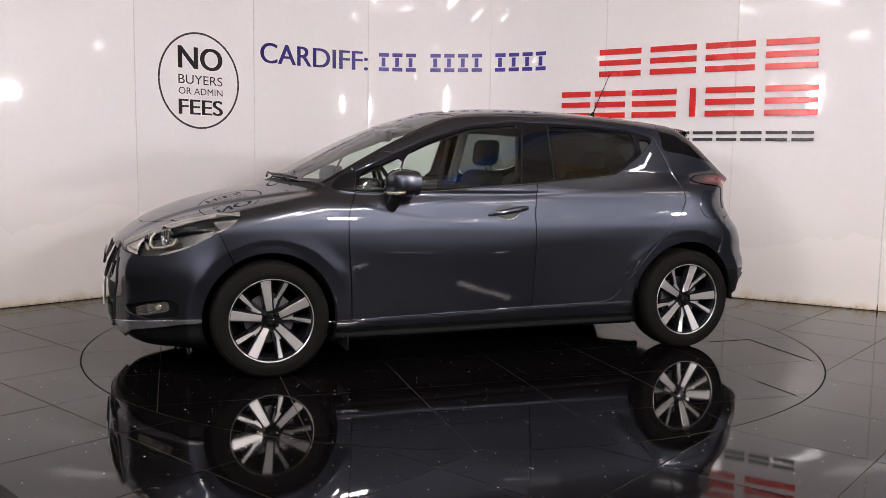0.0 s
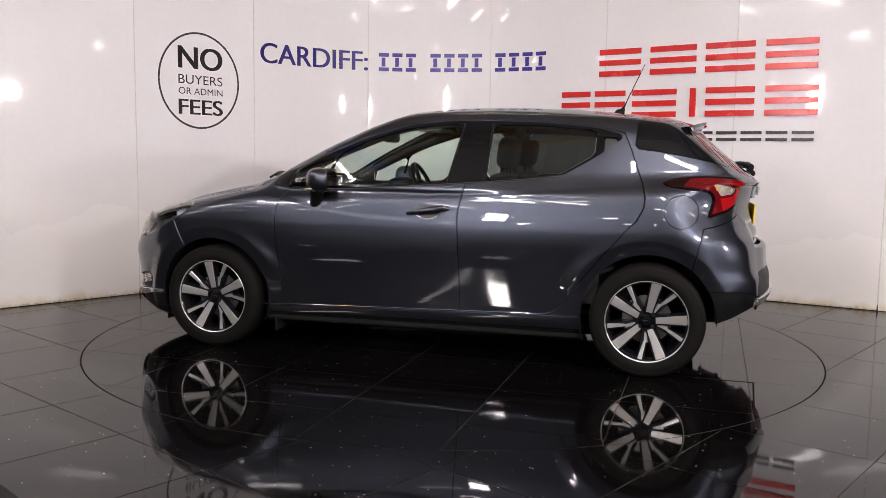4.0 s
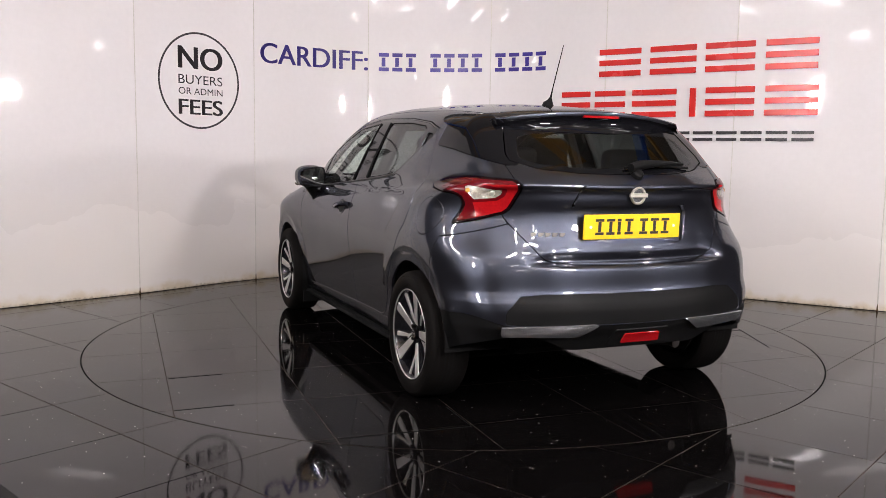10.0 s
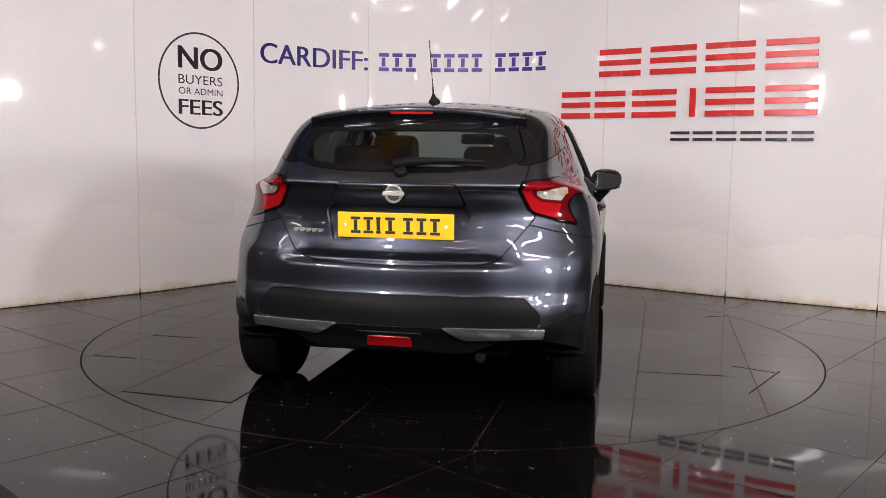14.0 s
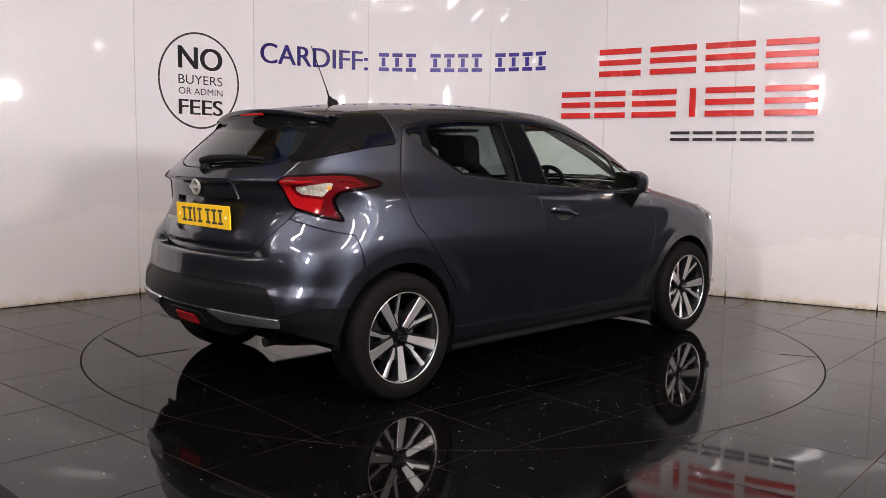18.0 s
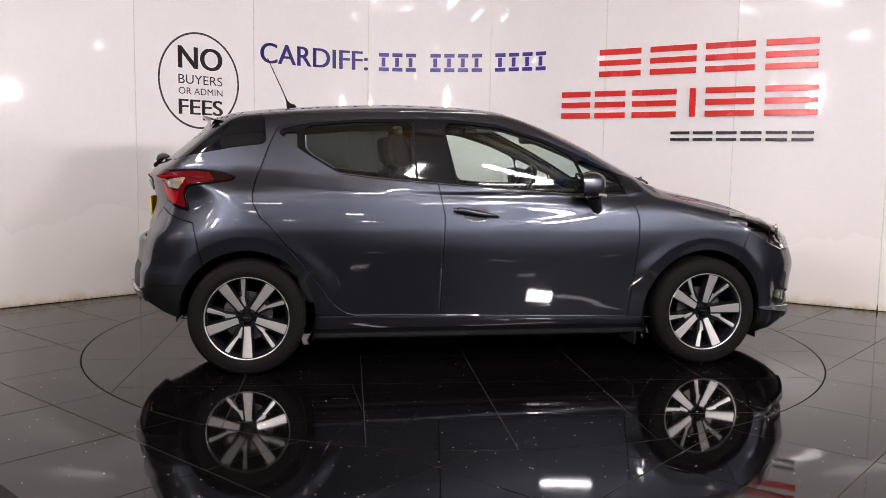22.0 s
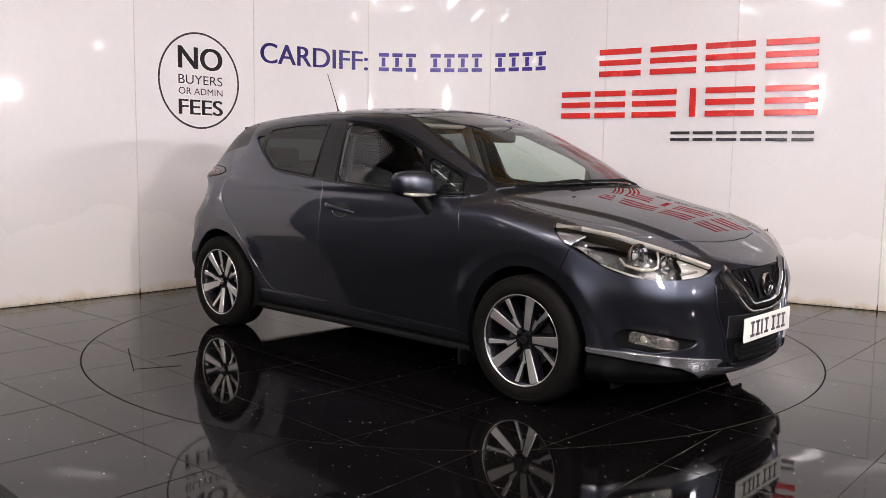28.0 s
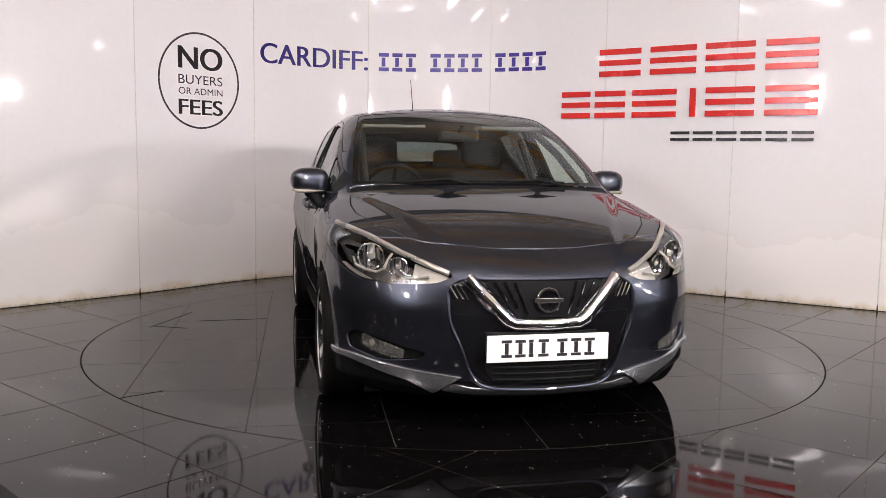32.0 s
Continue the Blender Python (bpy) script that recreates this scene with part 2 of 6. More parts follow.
# added glow on top of the battens, only to brighten the roof
ROOF_FILL_GLOW = glow("roof_fill_glow", (1.0, 0.95, 0.93), 65.0)


# ---------------------------------------------------------------- mesh helpers
def mesh_object(name, V, F, material, parent=None, label="", smooth=False, normals=None):
    me = bpy.data.meshes.new(name)
    me.from_pydata([tuple(v) for v in V], [], [tuple(f) for f in F])
    me.update()
    if smooth:
        me.polygons.foreach_set("use_smooth", [True] * len(me.polygons))
    if normals is not None:
        me.normals_split_custom_set_from_vertices([tuple(v) for v in normals])
    me.materials.append(material)
    ob = new(name, me)
    if parent is not None:
        ob.parent = parent
    if label:
        tagged(ob, label)
    return ob


def part(name, bm, material, parent, label="", smooth=False):
    me = bpy.data.meshes.new(name)
    bm.to_mesh(me)
    bm.free()
    if smooth:
        me.polygons.foreach_set("use_smooth", [True] * len(me.polygons))
        me.set_sharp_from_angle(angle=radians(38))
    me.materials.append(material)
    ob = new(name, me)
    if parent is not None:
        ob.parent = parent
    if label:
        tagged(ob, label)
    return ob


def box_bm(x0, x1, y0, y1, z0, z1, bevel=0.0, segs=2, bm=None):
    bm = bm or bmesh.new()
    made = bmesh.ops.create_cube(bm, size=1)["verts"]
    for v in made:
        v.co = (x0 + (v.co.x + 0.5) * (x1 - x0), y0 + (v.co.y + 0.5) * (y1 - y0), z0 + (v.co.z + 0.5) * (z1 - z0))
    if bevel:
        edges = list({e for v in made for e in v.link_edges})
        bmesh.ops.bevel(bm, geom=edges, offset=bevel, segments=segs, profile=0.5, affect="EDGES")
    return bm


def turned(profile, segs, m=Matrix(), bm=None, closed=False, caps=(True, True)):
    """Turn a profile of (radius, height) about z."""
    bm = bm or bmesh.new()
    rings = []
    for r, h in profile:
        rings.append([bm.verts.new(m @ Vector((r * math.cos(2 * math.pi * k / segs), r * math.sin(2 * math.pi * k / segs), h))) for k in range(segs)])
    pairs = list(zip(rings, rings[1:])) + ([(rings[-1], rings[0])] if closed else [])
    for a, b in pairs:
        for k in range(segs):
            bm.faces.new((a[k], a[(k + 1) % segs], b[(k + 1) % segs], b[k]))
    if not closed:
        for ring, flip, wanted in ((rings[0], True, caps[0]), (rings[-1], False, caps[1])):
            if wanted:
                bm.faces.new(ring[::-1] if flip else ring)
    return bm


def tube_bm(points, radius, segs=8, bm=None, radii=None):
    """A round bar along a line of points."""
    bm = bm or bmesh.new()
    pts = [Vector(p) for p in points]
    rings = []
    for i, p in enumerate(pts):
        d = (pts[min(i + 1, len(pts) - 1)] - pts[max(i - 1, 0)]).normalized()
        a = d.orthogonal().normalized()
        b = d.cross(a)
        r = radii[i] if radii else radius
        rings.append([bm.verts.new(p + r * (math.cos(2 * math.pi * k / segs) * a + math.sin(2 * math.pi * k / segs) * b)) for k in range(segs)])
    for i in range(len(rings) - 1):
        best = min(range(segs), key=lambda s: (rings[i][0].co - rings[i + 1][s].co).length)
        rings[i + 1] = rings[i + 1][best:] + rings[i + 1][:best]
    for a, b in zip(rings, rings[1:]):
        for k in range(segs):
            bm.faces.new((a[k], a[(k + 1) % segs], b[(k + 1) % segs], b[k]))
    bm.faces.new(rings[0][::-1])
    bm.faces.new(rings[-1])
    bmesh.ops.recalc_face_normals(bm, faces=bm.faces)
    return bm


def prism_bm(outline, z0, z1, bevel=0.0, bm=None):
    """A flat outline of (x, y) raised from z0 to z1."""
    bm = bm or bmesh.new()
    low = [bm.verts.new((x, y, z0)) for x, y in outline]
    high = [bm.verts.new((x, y, z1)) for x, y in outline]
    n = len(outline)
    bm.faces.new(low[::-1])
    top = bm.faces.new(high)
    for k in range(n):
        bm.faces.new((low[k], low[(k + 1) % n], high[(k + 1) % n], high[k]))
    bmesh.ops.recalc_face_normals(bm, faces=bm.faces)
    if bevel:
        bmesh.ops.bevel(bm, geom=list(top.edges), offset=bevel, segments=2, profile=0.5, affect="EDGES")
    return bm


def clip(V, T, s):
    """Split a triangle mesh along the line where s is nought: the side below, and the side above."""
    neg = s < 0
    count = neg[T].sum(1)
    kept = {True: [T[count == 3]], False: [T[count == 0]]}
    V = [V]
    base = len(V[0])
    mixed = T[(count == 1) | (count == 2)]
    if len(mixed):
        flags = neg[mixed]
        one = np.where(flags.sum(1) == 1, True, False)
        odd = np.argmax(flags == one[:, None], axis=1)
        r = np.arange(len(mixed))
        a, b, c = mixed[r, odd], mixed[r, (odd + 1) % 3], mixed[r, (odd + 2) % 3]
        edges = np.concatenate([np.stack([a, b], 1), np.stack([a, c], 1)])
        keyed = np.sort(edges, axis=1)
        uniq, inv = np.unique(keyed, axis=0, return_inverse=True)
        inv = inv.ravel()
        w = s[uniq[:, 0]] / (s[uniq[:, 0]] - s[uniq[:, 1]])
        V.append(V[0][uniq[:, 0]] * (1 - w)[:, None] + V[0][uniq[:, 1]] * w[:, None])
        ab, ac = base + inv[:len(mixed)], base + inv[len(mixed):]
        tip = np.stack([a, ab, ac], 1)
        rest1, rest2 = np.stack([ab, b, c], 1), np.stack([ab, c, ac], 1)
        for flag in (True, False):
            kept[flag].append(tip[one == flag])
            kept[flag].append(rest1[one != flag])
            kept[flag].append(rest2[one != flag])
    V = np.concatenate(V)
    out = []
    for flag in (True, False):
        t = np.concatenate(kept[flag])
        used = np.unique(t)
        remap = np.zeros(len(V), int)
        remap[used] = np.arange(len(used))
        out.append((V[used], remap[t]))
    return out


def polygon_field(points, U, Z):
    """Distance to an outline in the plane, below nought inside."""
    pts = np.array(points, float)
    best = np.full(len(U), 1e9)
    inside = np.zeros(len(U), bool)
    for (ax, az), (bx, bz) in zip(pts, np.roll(pts, -1, axis=0)):
        ex, ez = bx - ax, bz - az
        t = np.clip(((U - ax) * ex + (Z - az) * ez) / (ex * ex + ez * ez + 1e-12), 0, 1)
        best = np.minimum(best, (U - ax - t * ex) ** 2 + (Z - az - t * ez) ** 2)
        cross = (az > Z) != (bz > Z)
        with np.errstate(divide="ignore", invalid="ignore"):
            inside ^= cross & (U < ax + (Z - az) * ex / (ez if ez else 1e-12))
    return np.where(inside, -1, 1) * np.sqrt(best)


def rounded(points, times=2):
    """Corner cutting: an outline with softened corners."""
    p = [Vector(q) for q in points]
    for _ in range(times):
        p = [q for a, b in zip(p, p[1:] + p[:1]) for q in (a.lerp(b, 0.12 if _ == 0 else 0.25), a.lerp(b, 0.88 if _ == 0 else 0.75))]
    return [tuple(q) for q in p]


# ---------------------------------------------------------------- the back wall
SEAMS = [(-4.95, -1.12), (-4.15, -0.27), (-3.35, 0.565), (-2.551, 1.41), (-1.808, 2.307), (-0.85, 2.97), (0.335, 2.93), (1.349, 2.381),
         (2.309, 1.721), (3.308, 1.142), (4.31, 0.56), (5.31, -0.03)]
PLAN = []
for i in range(1, len(SEAMS) - 2):
    a, b, c, d = [Vector(p) for p in SEAMS[i - 1:i + 3]]
    for k in range(16):
        t = k / 16
        PLAN.append(0.5 * (2 * b + (c - a) * t + (2 * a - 5 * b + 4 * c - d) * t * t + (3 * b - a - 3 * c + d) * t ** 3))
PLAN.append(Vector(SEAMS[-2]))
RUN = [0.0]
for a, b in zip(PLAN, PLAN[1:]):
    RUN.append(RUN[-1] + (b - a).length)


def on_wall(s, z, out=0.0):
    """The place at the run s along the wall's face, out metres in front of it."""
    i = min(max(int(np.searchsorted(RUN, s)) - 1, 0), len(PLAN) - 2)
    a, b = PLAN[i], PLAN[i + 1]
    p = a.lerp(b, (s - RUN[i]) / (RUN[i + 1] - RUN[i]))
    def normal(j):
        d = PLAN[min(j + 1, len(PLAN) - 1)] - PLAN[max(j - 1, 0)]
        return Vector((d.y, -d.x)).normalized()
    n = normal(i).lerp(normal(i + 1), (s - RUN[i]) / (RUN[i + 1] - RUN[i]))
    return Vector((p.x + n.x * out, p.y + n.y * out, z))


WALL_TOP = 3.6
wall = tagged(new("wall_back"), "curved wall of glossy white cladding panels with sealed seams", "wall", kind="structure")
for k in range(len(SEAMS) - 3):
    s0, s1 = RUN[16 * k] + 0.0015, RUN[16 * (k + 1)] - 0.0015
    V, F = [], []
    for j in range(25):
        s = s0 + (s1 - s0) * j / 24
        V += [on_wall(s, 0.0045, 0.0), on_wall(s, WALL_TOP, 0.0), on_wall(s, WALL_TOP, -0.02), on_wall(s, 0.0045, -0.02)]
    for j in range(24):
        q = 4 * j
        F += [(q, q + 4, q + 5, q + 1), (q + 1, q + 5, q + 6, q + 2), (q + 2, q + 6, q + 7, q + 3), (q + 3, q + 7, q + 4, q)]
    F += [(0, 1, 2, 3), (99, 98, 97, 96)]
    bm = bmesh.new()
    vs = [bm.verts.new(v) for v in V]
    for f in F:
        bm.faces.new([vs[i] for i in f])
    bmesh.ops.recalc_face_normals(bm, faces=bm.faces)
    part("panel", bm, WHITE, wall, smooth=True)
    if k:
        bm = tube_bm([on_wall(RUN[16 * k], 0.005, -0.001), on_wall(RUN[16 * k], WALL_TOP, -0.001)], 0.0042, 8)
        part("seam_strip", bm, SEAM, wall, "pale sealant strip in a panel joint", smooth=True)
        bm = tube_bm([on_wall(RUN[16 * k], z, 0.0005) for z in (0.001, 0.012, 0.028, 0.055)], 0.006, 8, radii=[0.009, 0.0068, 0.0048, 0.0032])
        part("seam_dirt", bm, DIRT, wall, "brown dirt caked in the foot of a joint", smooth=True)
V, F = [], []
for j in range(len(PLAN)):
    s = RUN[j]
    V += [on_wall(s, 0, -0.021), on_wall(s, WALL_TOP, -0.021), on_wall(s, WALL_TOP, -0.12), on_wall(s, 0, -0.12)]
for j in range(len(PLAN) - 1):
    q = 4 * j
    F += [(q, q + 4, q + 5, q + 1), (q + 1, q + 5, q + 6, q + 2), (q + 2, q + 6, q + 7, q + 3), (q + 3, q + 7, q + 4, q)]
mesh_object("wall_core", V, F, SHELL, wall)

# ---------------------------------------------------------------- the hall round it
def slab(name, x0, x1, y0, y1, z0, z1, material, label, cat):
    ob = part(name, box_bm(x0, x1, y0, y1, z0, z1), material, None)
    return tagged(ob, label, cat, kind="structure")


# four unseen walls, added to close the hall off for light and reflections
slab("wall_south", -9, 9, -11.2, -11.0, 0, 6, CLOSING_GREY, "plain grey wall, unseen, added to close off the hall", "wall")
slab("wall_west", -9.2, -9, -11.2, 6, 0, 6, CLOSING_GREY, "plain grey wall, unseen, added to close off the hall", "wall")
slab("wall_east", 9, 9.2, -11.2, 6, 0, 6, CLOSING_GREY, "plain grey wall, unseen, added to close off the hall", "wall")
slab("wall_north", -9.2, 9.2, 6, 6.2, 0, 6, CLOSING_GREY, "plain grey wall, unseen, added to close off the hall", "wall")
slab("ceiling", -9.2, 9.2, -11.2, 6.2, 6, 6.2, CEIL, "grey sheet roof of the hall", "ceiling")


def roof_truss(y, material, label):
    top = new("roof_truss")
    tagged(top, label, "truss", group="roof trusses")
    for z, name in ((5.55, "top_chord"), (4.85, "bottom_chord")):
        part(name, box_bm(-9, 9, y - 0.06, y + 0.06, z - 0.06, z + 0.06, 0.01), material, top)
    for k in range(18):
        x = -9 + k
        a, b = ((x, y, 4.9), (x + 1, y, 5.5)) if k % 2 == 0 else ((x, y, 5.5), (x + 1, y, 4.9))
        part("diagonal", tube_bm([a, b], 0.035, 8), material, top, smooth=True)
    return top


for y in (-9, -6.2, -3.4, -0.6, 1.6, 3.8):
    roof_truss(y, STEEL_YELLOW, "ochre painted steel roof truss under the grey roof")
for x in (-3.2, 3.4):
    beam = part("roof_beam", box_bm(x - 0.09, x + 0.09, -11, 6, 4.55, 4.79, 0.012), STEEL_BLUE, None)
    tagged(beam, "blue painted steel beam under the trusses", "beam", group="roof beams")


def ceiling_light(x, y, z, heading, length, wide=0.055):
    top = tagged(new("ceiling_light"), "hanging white fluorescent batten, switched on", "lamp", group="hanging battens")
    top.matrix_world = pose(x, y, z, 0, 0, heading)
    part("housing", box_bm(-length / 2 - 0.03, length / 2 + 0.03, -0.07, 0.07, 0.03, 0.09, 0.01), WHITE_PLATE, top)
    part("diffuser", box_bm(-length / 2, length / 2, -wide, wide, -0.012, 0.028, 0.012), TUBE_GLOW, top, "glowing white diffuser")
    # added upward fill for the roof, no part of a real batten
    part("roof_fill_strip", box_bm(-length / 2, length / 2, -0.6 * wide, 0.6 * wide, 0.092, 0.10), ROOF_FILL_GLOW, top, "glowing white strip added to brighten the roof")
    for dx in (-0.33 * length, 0.33 * length):
        part("hanger", tube_bm([(dx, 0, 0.09), (dx, 0, 6.0 - z)], 0.006, 6), TRIM, top, smooth=True)


for row in FAR_TUBES:
    ceiling_light(*row)
for row in SMALL_TUBES:
    ceiling_light(*row, wide=0.035)
for x, y, z, heading, length in TUBES:
    ceiling_light(x, y, z, heading, length)
    lamp = area_lamp("batten_light", (x, y, z - 0.016), (x, y, 0), length, 0.1, TUBE_WATTS)
    lamp.matrix_world = pose(x, y, z - 0.016, 0, 0, heading)


def floodlight(eye, target, sx, sy, watts):
    m = look(eye, target)
    top = tagged(new("floodlight"), "black studio floodlight on a stand, switched on", "lamp", group="floodlights")
    top.matrix_world = pose(eye[0], eye[1], 0)
    local = pose(eye[0], eye[1], 0).inverted() @ m
    bm = box_bm(-sx / 2 - 0.03, sx / 2 + 0.03, -sy / 2 - 0.03, sy / 2 + 0.03, 0.012, 0.10, 0.01)
    bm.transform(local)
    part("housing", bm, TRIM, top)
    part("pole", tube_bm([(0, 0, 0.35), (0, 0, eye[2] - sy / 2 - 0.03)], 0.016, 10), TRIM, top, smooth=True)
    for k in range(3):
        a = 2 * math.pi * k / 3 + 0.4
        part("leg", tube_bm([(0, 0, 0.5), (0.42 * math.cos(a), 0.42 * math.sin(a), 0.012)], 0.011, 8), TRIM, top, smooth=True)
    area_lamp("flood_light", m.translation, target, sx, sy, watts, spread=115)


for row in LAMPS:
    floodlight(*row)

# ---------------------------------------------------------------- writing on the wall
def letters(text, size):
    """Flat letter faces in metres: vertices (x, y) and faces, from the built-in font."""
    cu = bpy.data.curves.new("letters", "FONT")
    cu.body, cu.size, cu.resolution_u = text, size, 6
    ob = new("letters", cu)
    dep = bpy.context.evaluated_depsgraph_get()
    me = bpy.data.meshes.new_from_object(ob.evaluated_get(dep))
    V = [v.co.copy() for v in me.vertices]
    F = [tuple(p.vertices) for p in me.polygons]
    bpy.data.objects.remove(ob)
    bpy.data.curves.remove(cu)
    bpy.data.meshes.remove(me)
    return V, F


def wall_word(text, s0, s1, z0, z1, material, parent, weight=0.0, out=0.0025, name="lettering"):
    """A word cut from film, bent on to the wall between the runs s0 and s1 and the heights z0 and z1."""
    V, F = letters(text, 1.0)
    xs, ys = [v.x for v in V], [v.y for v in V]
    x0, x1, y0, y1 = min(xs), max(xs), min(ys), max(ys)
    kx, ky = (s1 - s0) / (x1 - x0), (z1 - z0) / (y1 - y0)
    bm = bmesh.new()
    vs = [bm.verts.new(on_wall(s0 + (v.x - x0) * kx, z0 + (v.y - y0) * ky, out)) for v in V]
    for f in F:
        try:
            bm.faces.new([vs[i] for i in f])
        except ValueError:
            pass
    made = bmesh.ops.solidify(bm, geom=bm.faces[:], thickness=0.0015)
    bmesh.ops.recalc_face_normals(bm, faces=bm.faces)
    return part(name, bm, material, parent)


def wall_bar(s0, s1, z0, z1, depth, material, parent, name="bar", slant=0.0, out=0.001, n=6, label=""):
    """A plain raised bar on the wall."""
    V, F = [], []
    for j in range(n + 1):
        s = s0 + (s1 - s0) * j / n
        V += [on_wall(s, z0, out), on_wall(s + slant, z1, out), on_wall(s + slant, z1, out + depth), on_wall(s, z0, out + depth)]
    for j in range(n):
        q = 4 * j
        F += [(q, q + 4, q + 5, q + 1), (q + 1, q + 5, q + 6, q + 2), (q + 2, q + 6, q + 7, q + 3), (q + 3, q + 7, q + 4, q)]
    F += [(0, 1, 2, 3), (4 * n + 3, 4 * n + 2, 4 * n + 1, 4 * n)]
    bm = bmesh.new()
    vs = [bm.verts.new(v) for v in V]
    for f in F:
        bm.faces.new([vs[i] for i in f])
    bmesh.ops.recalc_face_normals(bm, faces=bm.faces)
    return part(name, bm, material, parent, label)


badge = tagged(new("wall_badge"), "round black film notice NO BUYERS OR ADMIN FEES on white wall", "sign")
bm = bmesh.new()
R0, R1, CS, CZ = 0.392, 0.404, 2.925, 1.758
ring = []
for k in range(96):
    a = 2 * math.pi * k / 96
    ring.append([bm.verts.new(on_wall(CS + r * math.cos(a), CZ + r * math.sin(a), o)) for r, o in ((R0 - 0.004, 0.001), (R0 - 0.004, 0.003), (R1, 0.003), (R1, 0.001))])
for k in range(96):
    a, b = ring[k], ring[(k + 1) % 96]
    for j in range(4):
        bm.faces.new((a[j], b[j], b[(j + 1) % 4], a[(j + 1) % 4]))
bmesh.ops.recalc_face_normals(bm, faces=bm.faces)
part("ring", bm, BLACK_VINYL, badge)
# the built-in face is light, so the bold words are laid on twice, a little apart
for ds in (0.0, 0.008, 0.016):
    wall_word("NO", 2.712 + ds, 3.146 + ds, 1.852, 2.038, BLACK_VINYL, badge, out=0.002 + ds * 0.05, name="word_no")
    wall_word("FEES", 2.712 + ds * 0.7, 3.148 + ds * 0.7, 1.472, 1.600, BLACK_VINYL, badge, out=0.002 + ds * 0.05, name="word_fees")
wall_word("BUYERS", 2.714, 3.158, 1.727, 1.803, BLACK_VINYL, badge, name="word_buyers")
wall_word("OR ADMIN", 2.714, 3.158, 1.640, 1.696, BLACK_VINYL, badge, name="word_or_admin")

notice = tagged(new("wall_lettering"), "blue film word CARDIFF with plain blue bars on white wall", "sign")
for ds in (0.0, 0.005, 0.010):
    wall_word("CARDIFF:", 3.548 + ds, 4.650 + ds, 1.968, 2.150, BLUE, notice, out=0.002 + ds * 0.05, name="word_cardiff")
for s0, s1, count in ((4.752, 5.148, 3), (5.255, 5.797, 4), (5.893, 6.440, 4)):
    step = (s1 - s0) / count
    for k in range(count):
        wall_bar(s0 + k * step + 0.012, s0 + (k + 0.84) * step, 1.968, 2.004, 0.002, BLUE, notice, "bar")
        wall_bar(s0 + k * step + 0.012, s0 + (k + 0.84) * step, 2.106, 2.142, 0.002, BLUE, notice, "bar")
        wall_bar(s0 + (k + 0.30) * step, s0 + (k + 0.58) * step, 2.012, 2.098, 0.002, BLUE, notice, "bar")

sign = tagged(new("wall_sign"), "raised red bars above small black bars on the white wall", "sign")
for z0, z1, cells in ((1.883, 2.122, ((6.963, 7.350), (7.440, 7.848), (7.930, 8.330), (8.415, 8.808))),
                      (1.516, 1.756, ((6.60, 6.88), (6.93, 7.215), (7.285, 7.685), (7.808, 7.858), (7.943, 8.340), (8.424, 8.826)))):
    for s0, s1 in cells:
        rows = (0.0, 0.40, 0.80) if s1 - s0 > 0.1 else (0.0,)
        for k in rows:
            h = 0.20 if len(rows) > 1 else 1.0
            wall_bar(s0, s1, z0 + k * (z1 - z0), z0 + (k + h) * (z1 - z0), 0.018, RED, sign, "raised_bar")
for k in range(6):
    s = 7.650 + k * 0.1985
    for z in (1.312, 1.368):
        wall_bar(s, s + 0.165, z, z + 0.024, 0.014, BLACK_VINYL, sign, "small_bar")

# ---------------------------------------------------------------- floor and turntable
TABLE_R = 2.228
ground = tagged(part("ground", box_bm(-9.2, 9.2, -11.2, 6.2, -0.12, -0.004), GROUT, None), "grout bed under the stone floor", "floor", kind="structure")
floor = tagged(new("floor"), "polished black granite floor tiles with bright flecks", "floor", kind="structure")
SIZE, HALF = 0.6, 0.2979
square = bpy.data.meshes.new("tile")
bm = box_bm(-HALF, HALF, -HALF, HALF, -0.02, 0.0)
bmesh.ops.bevel(bm, geom=[e for e in bm.edges if all(v.co.z > -0.01 for v in e.verts)], offset=0.0008, segments=1, affect="EDGES")
bm.to_mesh(square)
bm.free()
square.materials.append(GRANITE)
far_faces, far_verts = [], []
